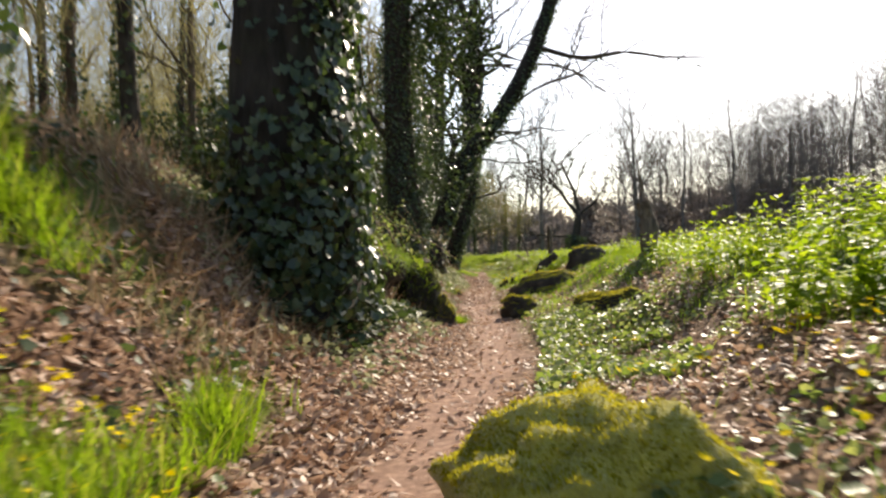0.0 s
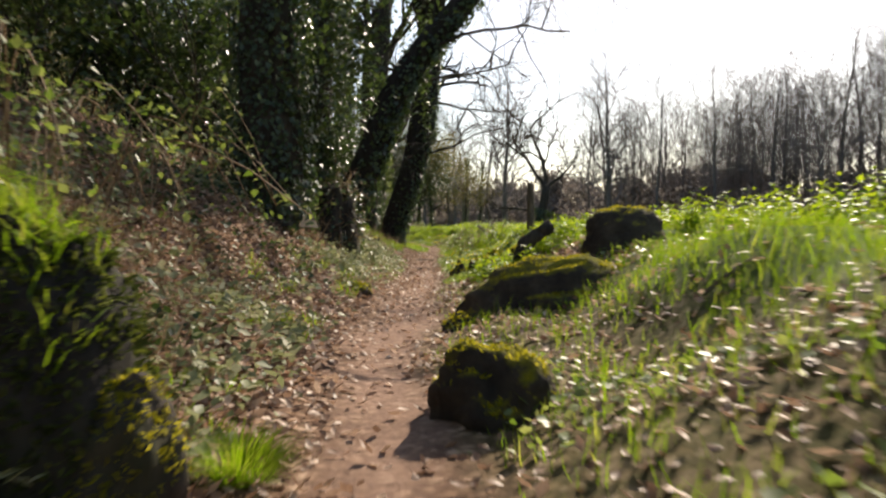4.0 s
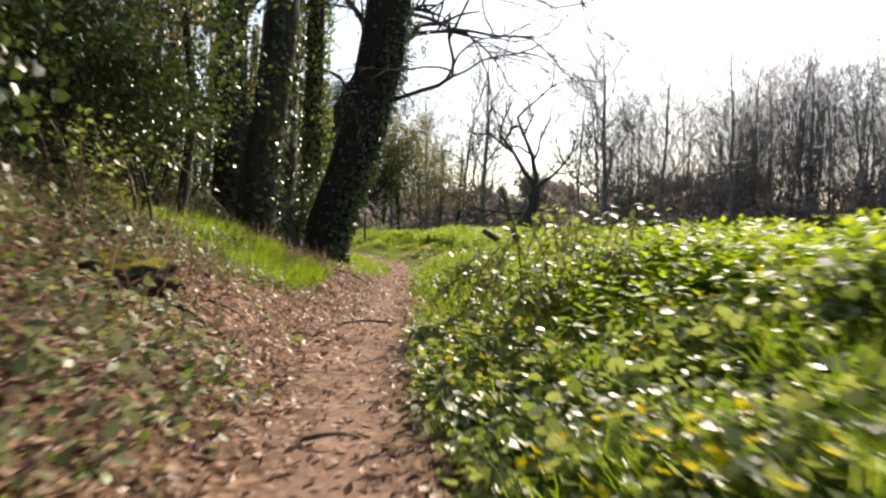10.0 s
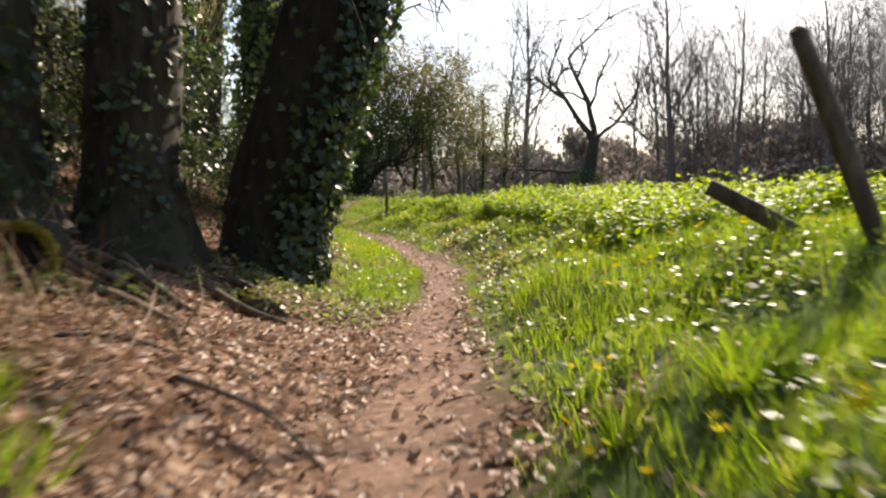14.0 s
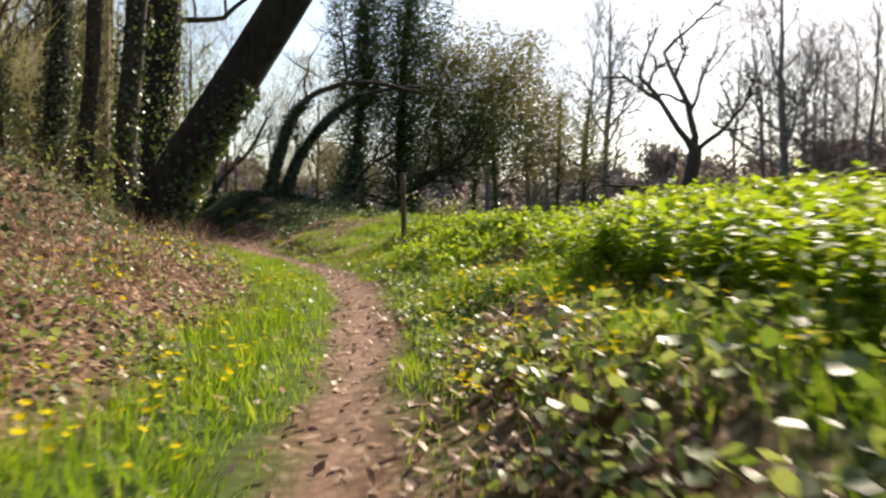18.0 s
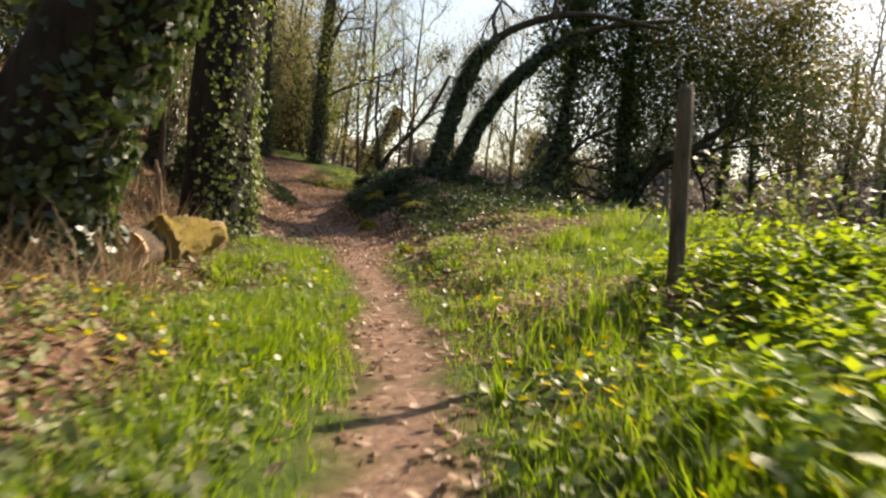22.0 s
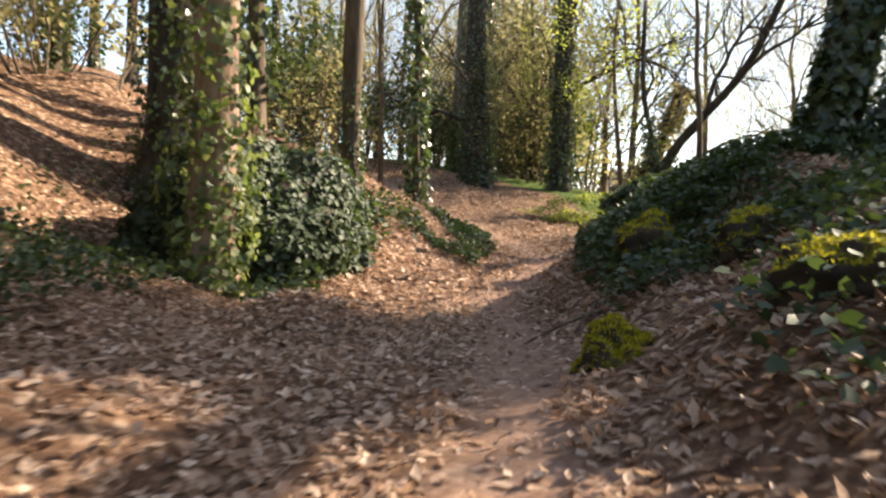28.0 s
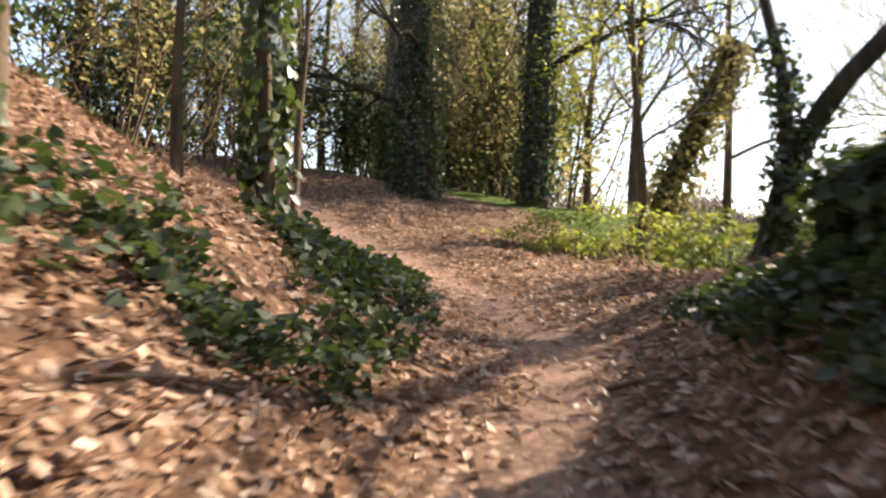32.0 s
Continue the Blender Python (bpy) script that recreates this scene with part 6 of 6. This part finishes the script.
stuff("nettles", nettles(2400, 42, 53, 1.7, 6, (.22, .42), .36, 85) + nettles(560, 47.2, 52, 1.75, 3.6, (.3, .5), .15, 89) + nettles(800, 53, 58.5, 1.8, 7, (.17, .31), .42, 86) + nettles(600, 53.5, 60.3, .95, 3.2, (.15, .28), .28, 92) + nettles(380, 58.5, 66, 2.5, 7, (.2, .34), .45, 88), NETTLE, "thick bed of nettles beside the path", "nettle")


def litter(n, s0, s1, d0, d1, size, low, seed):
    p, s, d = strewn(n, s0, s1, d0, d1)
    lush = greenness(p[:, 0], p[:, 1], s, d)
    drift = value_noise(p[:, 0], p[:, 1], .9, seed)
    worn = smooth(.12, .5, np.abs(d + (drift - .5) * .4))
    ok = rng.uniform(0, 1, n) < (1 - .93 * lush) * (.45 + .55 * smooth(low, low + .3, drift)) * (.24 + .76 * worn)
    ok &= (rng.uniform(0, 1, n) > .72 * smooth(43.2, 44, s) * smooth(50.4, 49.4, s) * smooth(.7, 1.0, d))
    p = p[ok]
    m = len(p)
    p[:, 2] += rng.uniform(.0, .025, m)
    rot = turns(rng.uniform(0, 6.28, m), rng.normal(0, .38, m), rng.normal(0, .38, m) + np.where(rng.uniform(0, 1, m) < .4, math.pi, 0))
    return spread(DEAD, p, rot, rng.uniform(*size, m))


stuff("leaf_litter", [litter(26000, -1, 9, -1.8, 4, (.05, .09), .15, 91), litter(5000, 4.2, 7, -2.0, -.3, (.06, .1), .0, 89), litter(30000, 9, 22, -2.6, 4, (.05, .09), .2, 92), litter(24000, 9, 24, -3.4, -.5, (.06, .1), .1, 99), litter(7000, 17.5, 22, .5, 3, (.06, .1), .0, 90)], BROWNLEAF, "dry brown leaves strewn over path and bank", "leaf litter")
stuff("leaf_litter", [litter(56000, 22, 43, -3.0, 1.6, (.05, .085), .1, 93)], BROWNLEAF, "thick drift of dry brown leaves", "leaf litter")
stuff("leaf_litter", [litter(50000, 43, 66, -5, 2.2, (.05, .09), .15, 94), litter(4500, 56, 66, .6, 3.4, (.05, .09), .15, 97), litter(2000, 45.8, 50.2, .6, 2.1, (.05, .09), .0, 98)], BROWNLEAF, "dry brown leaves on the bank and path", "leaf litter")
stuff("leaf_litter", [litter(68000, 65, 80, -5, 3.5, (.05, .1), .0, 95), litter(10000, 79, 88, -5, 3, (.06, .11), .0, 96)], BROWNLEAF, "deep reddish-brown leaf litter in the hollow way", "leaf litter")


def ground_ivy(n, s0, s1, d0, d1, low, seed, size=(.04, .075)):
    return herb_patch(n, s0, s1, d0, d1, size, low, 1.8, seed, IVY, .55, (.02, .2))


stuff("ground_ivy", [ground_ivy(3200, 7.6, 11.2, -2.8, -.9, .3, 99, (.055, .1)), ground_ivy(6000, 1, 20, -4, -1.0, .52, 101), ground_ivy(8500, 20, 42, -4.5, -1.6, .54, 102)], GROUNDIVY, "dark ivy creeping over the earth bank", "ivy")
# the patch with seed 111 adds dark ivy in place of deep shade
stuff("ground_ivy", [ground_ivy(8000, 42, 64, -6, -2.6, .5, 103), ground_ivy(3500, 66, 80, -5.5, -3.0, .45, 104), ground_ivy(4200, 72.3, 76.5, -4.5, -1.0, .64, 107, (.05, .1)), ground_ivy(3000, 69.8, 72.2, .8, 2.2, .35, 112, (.045, .085)), ground_ivy(4200, 71.6, 75.2, -4.4, -1.9, .45, 113, (.05, .09)), ground_ivy(1500, 74.2, 77.3, .85, 1.5, .3, 111, (.045, .085)), ground_ivy(1200, 69, 72, -4.6, -3.0, .3, 109, (.05, .085)), ground_ivy(3500, 75, 79, -1.9, -.75, .25, 108, (.05, .09)), ground_ivy(17000, 71, 77.3, .9, 4.5, .15, 105, (.045, .085)), ground_ivy(6000, 67, 71.5, 1.5, 4.5, .4, 110, (.045, .085)), ground_ivy(4600, 64, 69, .9, 4.6, .42, 106, (.05, .095))], GROUNDIVY, "dark glossy ivy carpeting the banks of the hollow way", "ivy")


def stalks(n, s0, s1, d0, d1, tall, low, seed):
    p, s, d = strewn(n, s0, s1, d0, d1)
    p = p[value_noise(p[:, 0], p[:, 1], 1.6, seed) > low]
    m = len(p)
    h = rng.uniform(*tall, m)
    rot = turns(rng.uniform(0, 6.28, m), rng.normal(0, .7, m), rng.normal(0, .5, m))
    return spread(BLADE, p, rot, np.stack([np.full(m, .012), h, h * .8], -1))


stuff("dead_bracken", [stalks(5000, 44, 62, -5.5, -1.7, (.2, .6), .35, 111), stalks(800, 57.3, 60.5, -3.8, -1.9, (.35, .8), .1, 116), stalks(3000, 60, 66, -5.5, -2.3, (.3, .8), .3, 114), stalks(9000, 6, 42, -4, -1.1, (.2, .55), .35, 112), stalks(1500, 5.2, 7.6, -2.7, -1.1, (.15, .4), .2, 115), stalks(2600, 0, 6.4, -2.7, -.8, (.15, .38), .42, 113)], BRACKEN, "tangle of dry brown bracken stalks on the bank", "bracken")


def bramble(label, x, y, size, seed, arcs=12):
    """Arching thorny stems with leaves along them."""
    r = np.random.default_rng(seed)
    th = thing("bramble", label, "bramble", g(x, y), "brambles")
    tb = Tubes()
    lp = []
    for i in range(arcs):
        a, ln, hh = r.uniform(0, 6.28), size * r.uniform(.6, 1.2), size * r.uniform(.4, .9)
        pts = curve_pts([(0, 0, -.1), (math.cos(a) * ln * .35, math.sin(a) * ln * .35, hh), (math.cos(a) * ln * .8, math.sin(a) * ln * .8, hh * .8), (math.cos(a) * ln * 1.2, math.sin(a) * ln * 1.2, hh * .1)], 9) + np.array([r.normal(0, .15 * size), r.normal(0, .15 * size), 0])
        tb.limb(pts, np.linspace(.008, .004, 9), 4)
        lp.append(pts[r.integers(2, 9, 36)] + r.normal(0, .07, (36, 3)))
    part("stemwork", tb.mesh("stemwork", [BRACKEN]), th, "", "stuff")
    lp = np.concatenate(lp)
    v, f = spread(OVATE, lp, turns(r.uniform(0, 6.28, len(lp)), r.normal(0, .5, len(lp)), r.normal(0, .5, len(lp))), r.uniform(.05, .09, len(lp)))
    part("foliage", mesh_tris("foliage", v, f, [HERB]), th, "green bramble leaves", "stuff")
    return th


for i, (x, y, sz) in enumerate([(3.35, 29.6, .7), (3.9, 30.4, .7), (3.2, 31.2, .5), (.15, 9.9, .8), (.0, 11.2, .8), (-.2, 14.8, 1.1), (-.3, 17.0, 1.2), (-.1, 22.6, .5), (-.9, 26.4, 1.1), (-.4, 31.0, .9), (-1.8, 33.5, 1.0), (-2.6, 51.0, .9), (-3.2, 54.4, .9), (-4.3, 57.4, .8), (1.6, 60.5, .8), (-9.3, 78.6, .9), (-12.0, 82.0, .8), (-13.6, 82.6, .9)]):
    bramble("tangled bramble stems with green leaves on the bank", x, y, sz, 400 + i)
thicket("green_bush", "young green shrub at the edge of the climbing path", g(-11.6, 81.2), (1.4, 1.0, .5), 1500, BUDGREEN, (.06, .11), 500, 22, "bush", BARK_BROWN)
thicket("green_bush", "light green undergrowth beside the climbing path", g(-14.6, 83.0), (1.4, 1.0, .45), 1400, BUDGREEN, (.06, .11), 510, 22, "bush", BARK_BROWN)
ivyheap = thing("ivy_heap", "steep wall of dark bluish ivy over the earth bank", "ivy", g(-12.05, 71.4, -.1))
iv, iff = lump((.85, 1.5, 1.05), 33.3, .3)
part("earth", shade(mesh_tris("earth", iv, iff, [BARK])), ivyheap)
part("ivy", mesh_tris("ivy", *ivy_over(iv, iff, 13000, (.05, .095), 334), [GROUNDIVY]), ivyheap, "dark bluish-green ivy leaves", "stuff")
shadeheap = thing("ivy_heap", "low dark heap of ivy on top of the bank", "ivy", g(-9.15, 76.35, -.1))
iv, iff = lump((.85, .75, .42), 35.1, .3)
part("earth", shade(mesh_tris("earth", iv, iff, [BARK])), shadeheap)
part("ivy", mesh_tris("ivy", *ivy_over(iv, iff, 4500, (.05, .095), 336), [GROUNDIVY]), shadeheap, "dark green ivy leaves", "stuff")
